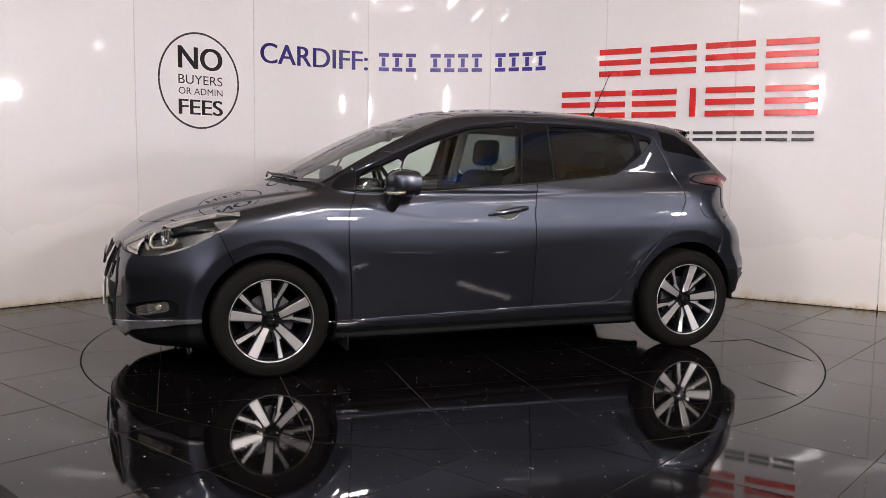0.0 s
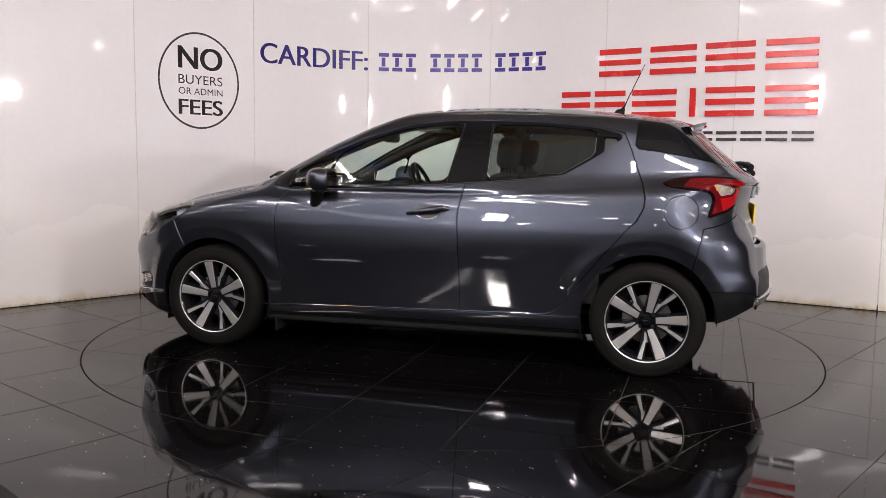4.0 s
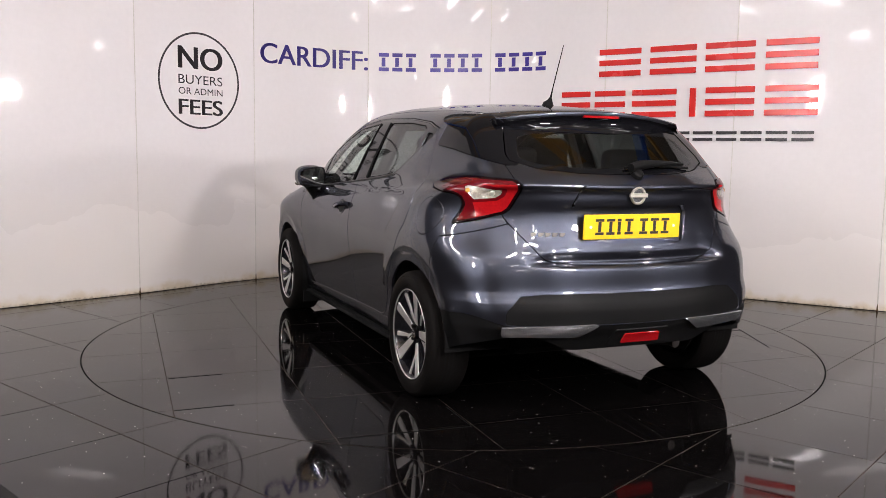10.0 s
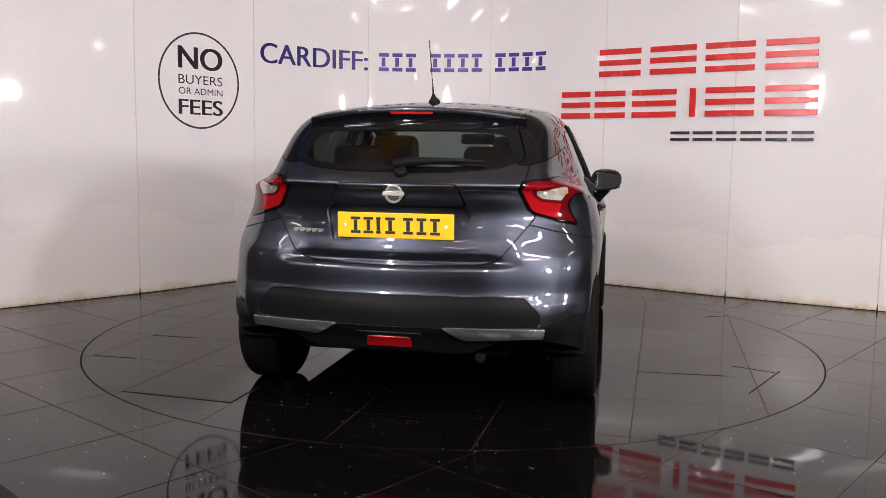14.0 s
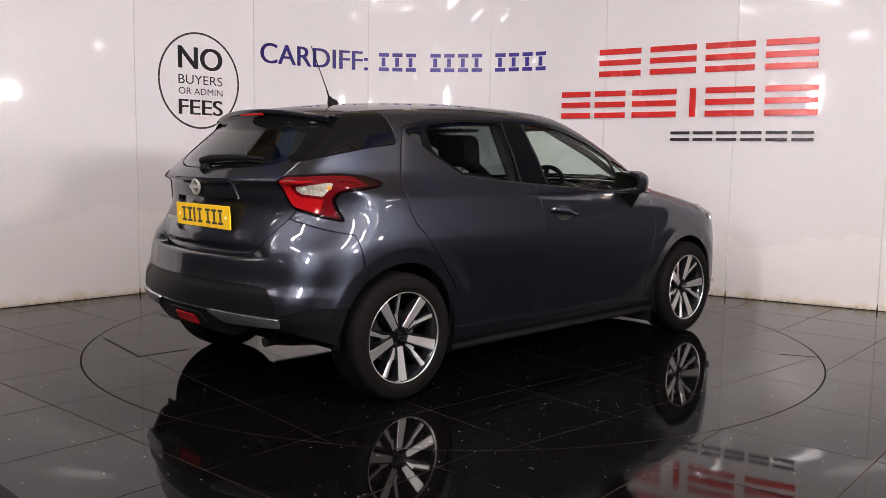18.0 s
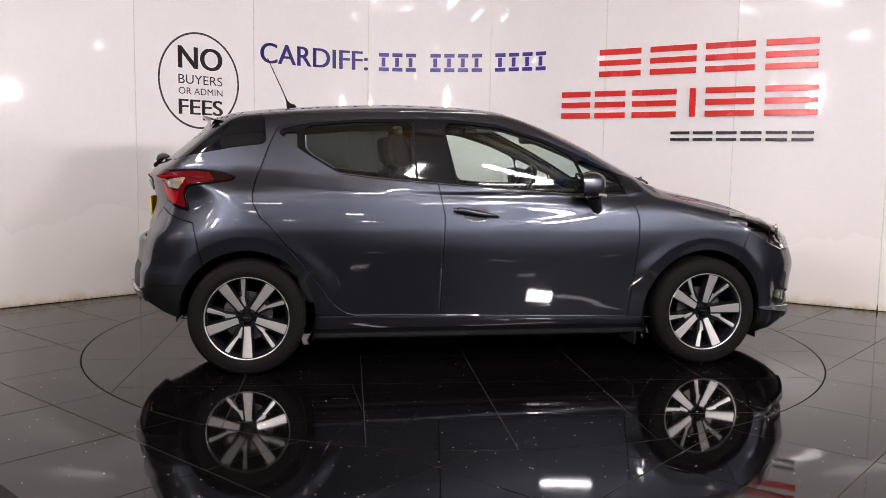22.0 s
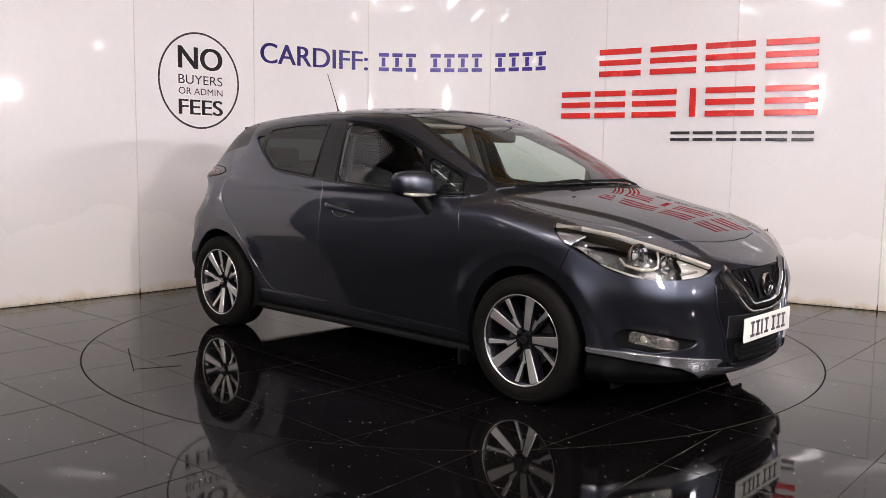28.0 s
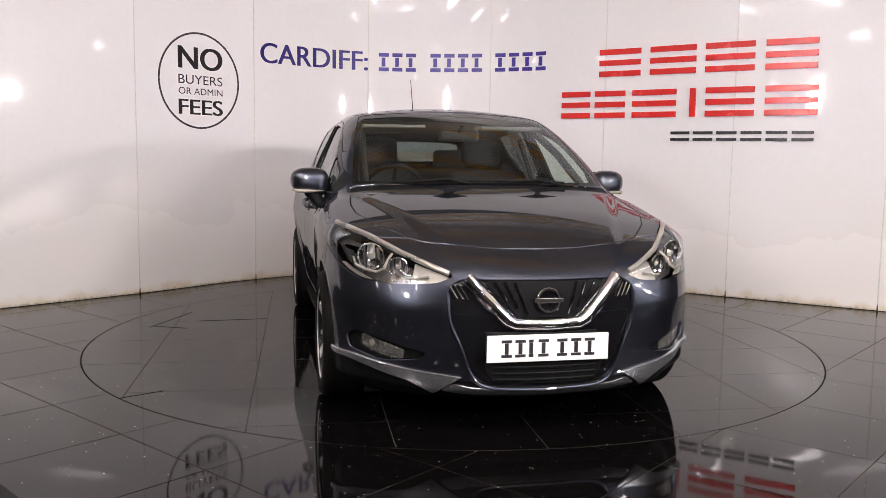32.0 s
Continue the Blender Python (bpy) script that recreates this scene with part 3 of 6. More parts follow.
for i in range(-16, 17):
    for j in range(-16, 17):
        # tile joints lie at 0.28 and at 0.08 off the axes of the turned grid
        u, v = (i + 0.5) * SIZE - 0.08, (j + 0.5) * SIZE - 0.32
        c = Vector((u * math.cos(radians(50)) - v * math.sin(radians(50)), u * math.sin(radians(50)) + v * math.cos(radians(50)), 0))
        if abs(c.x) > 8.6 or c.y < -10.6 or c.y > 3.6:
            continue
        s = np.hypot(c.x, c.y)
        if s < TABLE_R - 0.43:
            continue
        near = abs(c.x) < 4.0 and -3.6 < c.y < 3.4
        if s > TABLE_R + 0.43:
            if near:
                t = new("tile", square)
                t.parent = floor
                t.matrix_local = pose(c.x, c.y, 0, 0, 0, 50)
            else:
                q = len(far_verts)
                far_verts += [tuple(pose(c.x, c.y, 0, 0, 0, 50) @ Vector((a * HALF, b * HALF, 0))) for a, b in ((-1, -1), (1, -1), (1, 1), (-1, 1))]
                far_faces.append((q, q + 1, q + 2, q + 3))
        else:
            n = 24
            g = np.linspace(-HALF, HALF, n + 1)
            X, Y = np.meshgrid(g, g, indexing="ij")
            V = np.stack([X.ravel(), Y.ravel(), np.zeros(X.size)], 1)
            k = np.arange(n * (n + 1)).reshape(n, n + 1)[:, :-1].ravel()
            T = np.concatenate([np.stack([k, k + n + 1, k + n + 2], 1), np.stack([k, k + n + 2, k + 1], 1)])
            ca, sa = math.cos(radians(50)), math.sin(radians(50))
            rr = np.hypot(c.x + V[:, 0] * ca - V[:, 1] * sa, c.y + V[:, 0] * sa + V[:, 1] * ca)
            _, (V, T) = clip(V, T, rr - TABLE_R - 0.003)
            if len(T):
                t = mesh_object("cut_tile", V, T, GRANITE, floor)
                t.matrix_local = pose(c.x, c.y, 0, 0, 0, 50)
tagged(mesh_object("far_tiles", far_verts, far_faces, GRANITE, floor), kind="stuff")
rim = turned([(TABLE_R - 0.007, -0.02), (TABLE_R + 0.005, -0.02), (TABLE_R + 0.005, -0.0035), (TABLE_R - 0.007, -0.0035)], 160, closed=True)
part("rim_groove", rim, GROOVE, floor, "black gap round the turntable")

mat_bm = prism_bm([(-1.30, -2.90), (-1.62, -2.60), (-2.6, -2.75), (-2.3, -3.9), (-1.2, -3.9)], 0.0, 0.006, 0.002)
tagged(part("floor_mat", mat_bm, TRIM, None), "flat black rubber mat on the stone floor", "mat")

turntable = tagged(new("turntable"), "round car turntable paved with polished black granite, flush with the floor", "turntable")
bm = turned([(TABLE_R - 0.0085, -0.06), (TABLE_R - 0.0085, -0.0035)], 160)
part("bed", bm, GROUT, turntable)
tilt = radians(-2.9)
for i in range(-4, 4):
    for j in range(-4, 4):
        x0, y0 = i * SIZE + 0.0019, j * SIZE + 0.0019
        n = 12
        g = np.linspace(0, SIZE - 0.0038, n + 1)
        X, Y = np.meshgrid(x0 + g, y0 + g, indexing="ij")
        V = np.stack([X.ravel(), Y.ravel(), np.zeros(X.size)], 1)
        k = np.arange(n * (n + 1)).reshape(n, n + 1)[:, :-1].ravel()
        T = np.concatenate([np.stack([k, k + n + 1, k + n + 2], 1), np.stack([k, k + n + 2, k + 1], 1)])
        rr = np.hypot(V[:, 0], V[:, 1])
        if rr.min() > TABLE_R - 0.005:
            continue
        if rr.max() < TABLE_R - 0.02:
            V = np.array([(x0, y0, 0), (x0 + g[-1], y0, 0), (x0 + g[-1], y0 + g[-1], 0), (x0, y0 + g[-1], 0)])
            T = [(0, 1, 2, 3)]
        else:
            (V, T), _ = clip(V, T, rr - (TABLE_R - 0.005))
        if len(T):
            t = mesh_object("tile", V, T, GRANITE, turntable)
            t.rotation_euler = (0, 0, tilt)

# old cuts between the tiles of the turntable, run with black filler
for a, b, w in (((-0.530, 1.82), (-0.530, 1.55), 0.006), ((-1.113, 1.853), (-1.113, 1.588), 0.006), ((-1.743, 1.285), (-1.793, 0.700), 0.009), ((-0.711, -1.174), (-0.689, -1.635), 0.007),
                ((-1.026, -1.698), (-0.508, -1.931), 0.005), ((-0.545, -1.905), (-0.444, -1.690), 0.007), ((1.201, -1.875), (1.10, -1.686), 0.006), ((-1.793, 0.702), (-1.49, 0.690), 0.008)):
    d = (Vector(b) - Vector(a))
    bm = box_bm(0, d.length, -w / 2, w / 2, -0.003, 0.0012, 0.0005)
    bm.transform(Matrix.Translation((a[0], a[1], 0)) @ pose(0, 0, 0, 0, 0, math.degrees(math.atan2(d.y, d.x))))
    part("filled_cut", bm, GROOVE, turntable, "black filler in an old cut")

# ---------------------------------------------------------------- the car's shape
# car space: x forward, y to its left, z up; the axles lie at x = +-1.2625
AXLE, HUB_Z, TYRE_R = 1.2625, 0.301, 0.303
CAR_OX, CAR_OY = 0.022, -0.081


def smooth_curve(pairs):
    """A smooth line through (x, value) pairs that does not overshoot."""
    xs, ys = np.array([p[0] for p in pairs], float), np.array([p[1] for p in pairs], float)
    h = np.diff(xs)
    d = np.diff(ys) / h
    m = np.empty(len(xs))
    m[0], m[-1] = d[0], d[-1]
    w1, w2 = 2 * h[1:] + h[:-1], h[1:] + 2 * h[:-1]
    same = d[1:] * d[:-1] > 0
    with np.errstate(divide="ignore", invalid="ignore"):
        m[1:-1] = np.where(same, (w1 + w2) / (w1 / d[:-1] + w2 / d[1:]), 0)

    def value(x):
        i = np.clip(np.searchsorted(xs, x) - 1, 0, len(xs) - 2)
        t = np.clip((x - xs[i]) / h[i], 0, 1)
        return (ys[i] * (1 + 2 * t) * (1 - t) ** 2 + h[i] * m[i] * t * (1 - t) ** 2 + ys[i + 1] * t * t * (3 - 2 * t) + h[i] * m[i + 1] * t * t * (t - 1))
    return value


def smax(a, b, k):
    h = np.clip(0.5 + 0.5 * (a - b) / k, 0, 1)
    return b * (1 - h) + a * h + k * h * (1 - h)


def smin(a, b, k):
    return -smax(-a, -b, k)


def step(a, b, x):
    t = np.clip((x - a) / (b - a), 0, 1)
    return t * t * (3 - 2 * t)


SHOULDER = smooth_curve([(-2.0, 1.055), (-1.85, 1.075), (-1.6, 1.10), (-1.2, 1.115), (-0.8, 1.105), (-0.14, 1.075), (0.5, 1.045), (0.9, 1.02), (1.05, 0.992), (1.23, 0.956),
                         (1.375, 0.926), (1.56, 0.882), (1.74, 0.820), (1.92, 0.732), (2.06, 0.642), (2.3, 0.45)])
ROOF = smooth_curve([(-2.2, 1.22), (-1.8, 1.32), (-1.51, 1.366), (-1.29, 1.400), (-1.04, 1.426), (-0.74, 1.445), (-0.4, 1.456), (-0.15, 1.452), (0.12, 1.430), (0.395, 1.360),
                     (0.64, 1.262), (0.852, 1.158), (1.03, 1.062), (1.2, 0.958), (1.6, 0.70)])
WIDTH = smooth_curve([(-2.1, 0.80), (-1.6, 0.852), (-1.26, 0.868), (-0.8, 0.858), (-0.2, 0.846), (0.4, 0.846), (0.85, 0.856), (1.26, 0.868), (1.6, 0.858), (1.9, 0.830), (2.2, 0.79)])
INSET = smooth_curve([(0.10, 0.15), (0.17, 0.102), (0.225, 0.0705), (0.27, 0.0560), (0.30, 0.0494), (0.35, 0.0408), (0.40, 0.0329), (0.45, 0.0257), (0.50, 0.01915), (0.55, 0.0132), (0.60, 0.0080), (0.65, 0.0036),
                      (0.70, 0.001), (0.75, 0.0), (0.80, 0.0035), (0.85, 0.0095), (0.92, 0.0210), (1.0, 0.039), (1.1, 0.078), (1.3, 0.20)])
NOSE = smooth_curve([(0.10, 1.93), (0.16, 2.01), (0.21, 2.060), (0.27, 2.068), (0.40, 2.075), (0.50, 2.072), (0.58, 2.064), (0.66, 2.048), (0.8, 2.01)])
TAIL = smooth_curve([(0.15, -1.80), (0.26, -1.87), (0.36, -1.915), (0.43, -1.950), (0.48, -1.949), (0.52, -1.943), (0.55, -1.932), (0.575, -1.924), (0.60, -1.921), (0.645, -1.919), (0.670, -1.916), (0.680, -1.905), (0.690, -1.860), (0.700, -1.852), (0.735, -1.863), (0.745, -1.862),
                     (0.80, -1.848), (0.90, -1.834), (0.98, -1.844), (1.03, -1.832), (1.10, -1.80), (1.2, -1.72)])
TAIL_SIDE = smooth_curve([(0.15, -1.80), (0.26, -1.87), (0.36, -1.915), (0.43, -1.948), (0.48, -1.946), (0.52, -1.939), (0.55, -1.925), (0.575, -1.915), (0.60, -1.911), (0.66, -1.908), (0.715, -1.902), (0.735, -1.895), (0.76, -1.882), (0.80, -1.864), (0.90, -1.838), (0.98, -1.842), (1.03, -1.832), (1.10, -1.80), (1.2, -1.72)])
GREEN = smooth_curve([(-1.9, 0.585), (-1.6, 0.685), (-1.3, 0.762), (-1.0, 0.792), (-0.5, 0.796), (0.0, 0.800), (0.4, 0.793), (0.7, 0.772), (0.95, 0.735), (1.2, 0.68)])
SWOOSH = smooth_curve([(-0.6, 0.80), (0.0, 0.79), (0.3, 0.80), (0.6, 0.84), (0.86, 0.90), (1.1, 0.935), (1.5, 0.93)])
CREASE = smooth_curve([(-1.7, 1.03), (-1.25, 1.00), (-0.8, 0.965), (-0.25, 0.930), (0.3, 0.905)])


def body_field(P):
    """Below nought inside the closed body."""
    x, y, z = P[:, 0], np.abs(P[:, 1]), P[:, 2]
    w = WIDTH(x) - INSET(z)
    # proud sill, flat flared arch bands with a drawn outer edge, two drawn lines
    w = w + 0.004 * np.exp(-((x - 0.0) / 0.98) ** 12) * (1 - step(0.268 - 0.021 * x, 0.286 - 0.021 * x, z))
    for ax, edge in ((AXLE, 0.415), (-AXLE, 0.425)):
        r = np.hypot(x - ax, z - HUB_Z)
        band = WIDTH(x) + 0.001 - 0.16 * np.maximum(edge - r, 0)
        inner = 1 - step(0.10, 0.30, np.sign(-ax) * (x - ax))
        near = (1 - step(edge - 0.004, edge + 0.085, r)) * step(0.10, 0.24, z) * np.maximum(inner, step(0.40, 0.60, z))
        w = w + np.maximum(band - w, -0.002) * near
    d = z - SWOOSH(x)
    fade = step(-0.25, 0.30, x) * (1 - step(0.90, 1.25, x))
    w = w - fade * 0.005 * step(-0.006, 0.022, d) * (1 - step(0.03, 0.15, d)) + fade * 0.004 * np.exp(-((d + 0.18) / 0.14) ** 2)
    d = z - CREASE(x)
    fade = (1 - step(-0.35, 0.25, x)) * step(-1.75, -1.40, x)
    w = w - fade * 0.007 * step(-0.005, 0.022, d) * (1 - step(0.03, 0.12, d)) + fade * 0.012 * np.exp(-((d + 0.24) / 0.17) ** 2)
    w = w - 0.052 * (1 - step(-1.72, -1.25, x)) * step(0.70, 1.05, z) + 0.030 * np.exp(-((x + 1.53) / 0.13) ** 2) * np.exp(-((z - 1.015) / 0.055) ** 2)
    side = y - w
    hood = SHOULDER(x) - (0.14 - 0.05 * step(0.8, 1.1, x)) * y * y
    ridge = 0.66 - 0.34 * np.clip((x - 1.05) / 0.95, 0, 1)
    hood = hood + 0.012 * (1 - step(ridge - 0.02, ridge + 0.05, y)) * step(1.0, 1.15, x) * (1 - step(1.8, 2.0, x))
    top = (z - hood) * 0.94
    front = (x - (NOSE(z) - 0.006 - 0.40 * y * y + 0.022 * np.exp(-((z - 0.545) / 0.085) ** 2) * step(0.35, 0.55, y))) * 0.9
    wing_out = step(0.38, 0.56, y)
    rear = ((TAIL(z) * (1 - wing_out) + TAIL_SIDE(z) * wing_out + (0.28 + 0.15 * step(0.58, 0.94, z)) * y * y) - x) * 0.95
    low = smax(smax(side, top, 0.11), smax(front, rear, 0.02), 0.06)
    low = smax(low, smax(side, front, 0.29), 0.01)
    low = smax(low, smax(side, rear, 0.20), 0.01)
    up_side = (y - (GREEN(x) - 0.37 * (z - 0.98) - 0.22 * np.clip(z - 1.0, 0, 1) ** 2)) * 0.9
    up_top = (z - (ROOF(x + 0.20 * y * y * step(0.0, 0.5, x)) - (0.15 - 0.03 * step(-0.2, 0.3, x)) * y * y)) * 0.93
    up_rear = ((-1.820 + (z - 1.06) * 1.18 + 0.36 * y * y) - x) * 0.7
    up = smax(smax(up_side, up_top, 0.085), up_rear, 0.05)
    up = smax(up, 0.965 + 0.055 * (1 - step(-1.45, -1.1, x)) - z, 0.02)
    return smin(low, up, 0.045)


def body_normals(P):
    e = 0.0015
    g = np.stack([body_field(P + d) - body_field(P - d) for d in np.eye(3) * e], 1)
    return g / np.linalg.norm(g, axis=1)[:, None]


SPINE_F, SPINE_R, FAN = 1.2, -1.15, 0.6


def run_of(P):
    """The run round the flank: x along the side, then an angle round nose and tail."""
    x, y = P[:, 0], np.abs(P[:, 1])
    return np.where(x > SPINE_F, SPINE_F + FAN * np.arctan2(x - SPINE_F, y), np.where(x < SPINE_R, SPINE_R - FAN * np.arctan2(SPINE_R - x, y), x))


def run(x, y):
    return float(run_of(np.array([[x, y, 0.0]]))[0])


def grid_faces(nu, nv, ok):
    k = np.arange(nu * nv).reshape(nu, nv)[:-1, :-1].ravel()
    T = np.concatenate([np.stack([k, k + nv, k + nv + 1], 1), np.stack([k, k + nv + 1, k + 1], 1)])
    return T[ok[T].all(1)]


def solve(start, way, reach):
    lo, hi = np.zeros(len(start)), np.full(len(start), reach)
    ok = body_field(start) < 0
    for _ in range(22):
        mid = (lo + hi) / 2
        inside = body_field(start + way * mid[:, None]) < 0
        lo, hi = np.where(inside, mid, lo), np.where(inside, hi, mid)
    return start + way * lo[:, None], ok


def flank_grid():
    """The left half of the body from tail to nose, by level rays out of the middle."""
    a = np.linspace(0, math.pi / 2, 121)
    sx = np.concatenate([np.full(120, SPINE_R), np.arange(SPINE_R, SPINE_F + 1e-6, 0.01), np.full(120, SPINE_F)])
    mid = len(sx) - 240
    wx = np.concatenate([-np.cos(a[:-1]), np.zeros(mid), np.sin(a[1:])])
    wy = np.concatenate([np.sin(a[:-1]), np.ones(mid), np.cos(a[1:])])
    zs = np.arange(0.15, 1.452, 0.0095)
    S = np.stack([np.repeat(sx, len(zs)), np.zeros(len(sx) * len(zs)), np.tile(zs, len(sx))], 1)
    W = np.stack([np.repeat(wx, len(zs)), np.repeat(wy, len(zs)), np.zeros(len(sx) * len(zs))], 1)
    P, ok = solve(S, W, 1.3)
    T = grid_faces(len(sx), len(zs), ok)
    return P, T[:, ::-1] if flip_needed(P, T) else T


def flip_needed(P, T):
    t = T[len(T) // 2]
    n = np.cross(P[t[1]] - P[t[0]], P[t[2]] - P[t[0]])
    return np.dot(n, body_normals(P[t[:1]])[0]) < 0


def top_grid():
    """The left half seen from above, by upright rays."""
    xs, ys = np.arange(-1.62, 2.05, 0.011), np.linspace(0, 0.80, 81)
    S = np.stack([np.repeat(xs, len(ys)), np.tile(ys, len(xs)), np.full(len(xs) * len(ys), 0.55)], 1)
    W = np.tile((0.0, 0.0, 1.0), (len(S), 1))
    P, ok = solve(S, W, 1.1)
    T = grid_faces(len(xs), len(ys), ok)
    return P, T[:, ::-1] if flip_needed(P, T) else T


def carve(M, field, gap=0.0):
    """Cut a sheet along a line: what lies inside, and what lies outside, gap metres off the line."""
    V, T = M
    s = field(V)
    inside = clip(V, T, s + gap)[0]
    outside = clip(V, T, s - gap)[1] if gap else clip(V, T, s)[1]
    return inside, outside


def by_run(points, soft=2):
    """A cut by an outline of places (x, y, z) on the flank."""
    pts = [(run(x, y), z) for x, y, z in points]
    pts = rounded(pts, soft) if soft else pts
    return lambda V: polygon_field(pts, run_of(V), V[:, 2])


def by_rear(points, soft=2, low=-1.2):
    """A cut by an outline of (y, z), on the tail alone."""
    pts = rounded(points, soft) if soft else points
    return lambda V: np.maximum(polygon_field(pts, np.abs(V[:, 1]), V[:, 2]), V[:, 0] - low)


def by_front(points, soft=2, high=1.3):
    pts = rounded(points, soft) if soft else points
    return lambda V: np.maximum(polygon_field(pts, np.abs(V[:, 1]), V[:, 2]), high - V[:, 0])


def by_plan(points, soft=2, low=0.7):
    pts = rounded(points, soft) if soft else points
    return lambda V: np.maximum(polygon_field(pts, V[:, 0], np.abs(V[:, 1])), low - V[:, 2])


def sheet(name, M, material, parent, sides="both", depth=0.014, out=0.0, label="", ease=0.0):
    """A pressed panel: the sheet, moved out along its normals, with a turned-in rim. sides: both halves in one mesh, or left or right."""
    V, T = M
    if not len(T):
        return None
    N = body_normals(V)
    V = V + N * out
    edges = np.concatenate([T[:, [0, 1]], T[:, [1, 2]], T[:, [2, 0]]])
    key = np.sort(edges, axis=1)
    _, first, inverse, count = np.unique(key, axis=0, return_index=True, return_inverse=True, return_counts=True)
    rim = edges[first[count == 1]]
    if sides == "both":
        rim = rim[~((np.abs(V[rim[:, 0], 1]) < 0.002) & (np.abs(V[rim[:, 1], 1]) < 0.002))]
    a, b = rim[:, 0], rim[:, 1]
    va, vb = V[a], V[b]
    na, nb = N[a], N[b]
    side = np.cross(vb - va, na)
    side /= np.linalg.norm(side, axis=1)[:, None] + 1e-12
    lip = 0.35 * na + 0.65 * side
    n = len(V)
    m = len(a)
    RV = np.concatenate([V, va, vb, vb - nb * depth, va - na * depth])
    RN = np.concatenate([N, (na + side) / 1.4, (nb + side) / 1.4, side, side])
    k = np.arange(m)
    RT = np.concatenate([T, np.stack([n + m + k, n + k, n + 3 * m + k], 1), np.stack([n + m + k, n + 3 * m + k, n + 2 * m + k], 1)])
    if sides in ("both", "right"):
        FV, FN, FT = RV * (1, -1, 1), RN * (1, -1, 1), RT[:, ::-1]
        if sides == "both":
            RT = np.concatenate([RT, FT + len(RV)])
            RV, RN = np.concatenate([RV, FV]), np.concatenate([RN, FN])
        else:
            RV, RN, RT = FV, FN, FT
    me = bpy.data.meshes.new(name)
    me.vertices.add(len(RV))
    me.vertices.foreach_set("co", RV.astype(np.float32).ravel())
    me.loops.add(len(RT) * 3)
    me.loops.foreach_set("vertex_index", RT.astype(np.int32).ravel())
    me.polygons.add(len(RT))
    me.polygons.foreach_set("loop_start", np.arange(0, len(RT) * 3, 3, dtype=np.int32))
    me.update(calc_edges=True)
    me.validate()
    me.polygons.foreach_set("use_smooth", np.ones(len(me.polygons), bool))
    if len(me.vertices) == len(RN):
        me.normals_split_custom_set_from_vertices(RN.tolist())
    me.materials.append(material)
    ob = new(name, me)
    ob.parent = parent
    if label:
        tagged(ob, label)
    return ob


def pair(name, M, material, parent, **kw):
    return sheet(name, M, material, parent, "left", **kw), sheet(name, M, material, parent, "right", **kw)


car = tagged(new("car"), "dark blue-grey metallic hatchback with two-tone alloy wheels on the turntable", "car")
GAP = 0.0028
full, over = flank_grid(), top_grid()
flank = full

# wheel openings
for ax, r in ((AXLE, 0.345), (-AXLE, 0.350)):
    def arch(V, ax=ax, r=r):
        return np.maximum(np.hypot(V[:, 0] - ax, V[:, 2] - HUB_Z - 0.004) - r, 0.45 - np.abs(V[:, 1]))
    _, flank = carve(flank, arch)

# open underside
_, flank = carve(flank, lambda V: np.maximum(V[:, 2] - 0.29 - 0.02 * np.cos(np.clip(V[:, 1] / 0.6, -1, 1) * 1.5) - 0.085 * np.clip((-1.58 - V[:, 0]) / 0.25, 0, 1) * step(0.3, 0.55, np.abs(V[:, 1])), V[:, 0] + 1.3))
full = flank

# bonnet, windscreen, roof
HOOD = [(1.17, -0.3), (1.165, 0.0), (1.13, 0.35), (1.02, 0.695), (1.20, 0.715), (1.38, 0.705), (1.58, 0.625), (1.74, 0.515), (1.83, 0.36), (1.868, 0.18), (1.878, 0.0), (1.878, -0.3)]
SCREEN = [(1.13, -0.3), (1.13, 0.0), (1.09, 0.35), (0.955, 0.672), (0.90, 0.672), (0.50, 0.615), (0.14, 0.548), (0.19, 0.35), (0.215, 0.0), (0.215, -0.3)]
LID = [(0.185, -0.3), (0.185, 0.0), (0.16, 0.35), (0.10, 0.560), (-0.3, 0.575), (-0.9, 0.560), (-1.30, 0.510), (-1.425, 0.470), (-1.45, 0.30), (-1.46, 0.0), (-1.46, -0.3)]
COWL = [(1.166, -0.3), (1.161, 0.0), (1.126, 0.35), (1.02, 0.69), (0.955, 0.69), (1.085, 0.35), (1.125, 0.0), (1.125, -0.3)]
hood_cut, screen_cut, lid_cut = by_plan(HOOD, 1, 0.6), by_plan(SCREEN, 1, 0.9), by_plan(LID, 1, 1.2)
cowl_cut = by_plan(COWL, 0, 0.8)
hood, rest = carve(over, hood_cut, GAP)
screen, rest = carve(rest, screen_cut, 0.002)
lid, rest = carve(rest, lid_cut, 0.003)
cowl, rest = carve(rest, cowl_cut, 0.001)
for cut, gap in ((hood_cut, GAP), (screen_cut, 0.002), (lid_cut, 0.003), (cowl_cut, 0.001)):
    _, flank = carve(flank, cut, gap)
sheet("bonnet", hood, PAINT, car)
frit, screen = carve(screen, lambda V: -(screen_cut(V) + 0.028))
sheet("screen_border", frit, GLOSS_BLACK, car, depth=0.004, out=-0.003, label="black border of the windscreen")
sheet("windscreen", screen, CLEAR, car, depth=0.004, out=-0.003, label="clear laminated windscreen").visible_shadow = False
sheet("roof_panel", lid, PAINT, car)
sheet("cowl_grille", cowl, TRIM, car, out=-0.008, label="black plastic cowl below the windscreen")

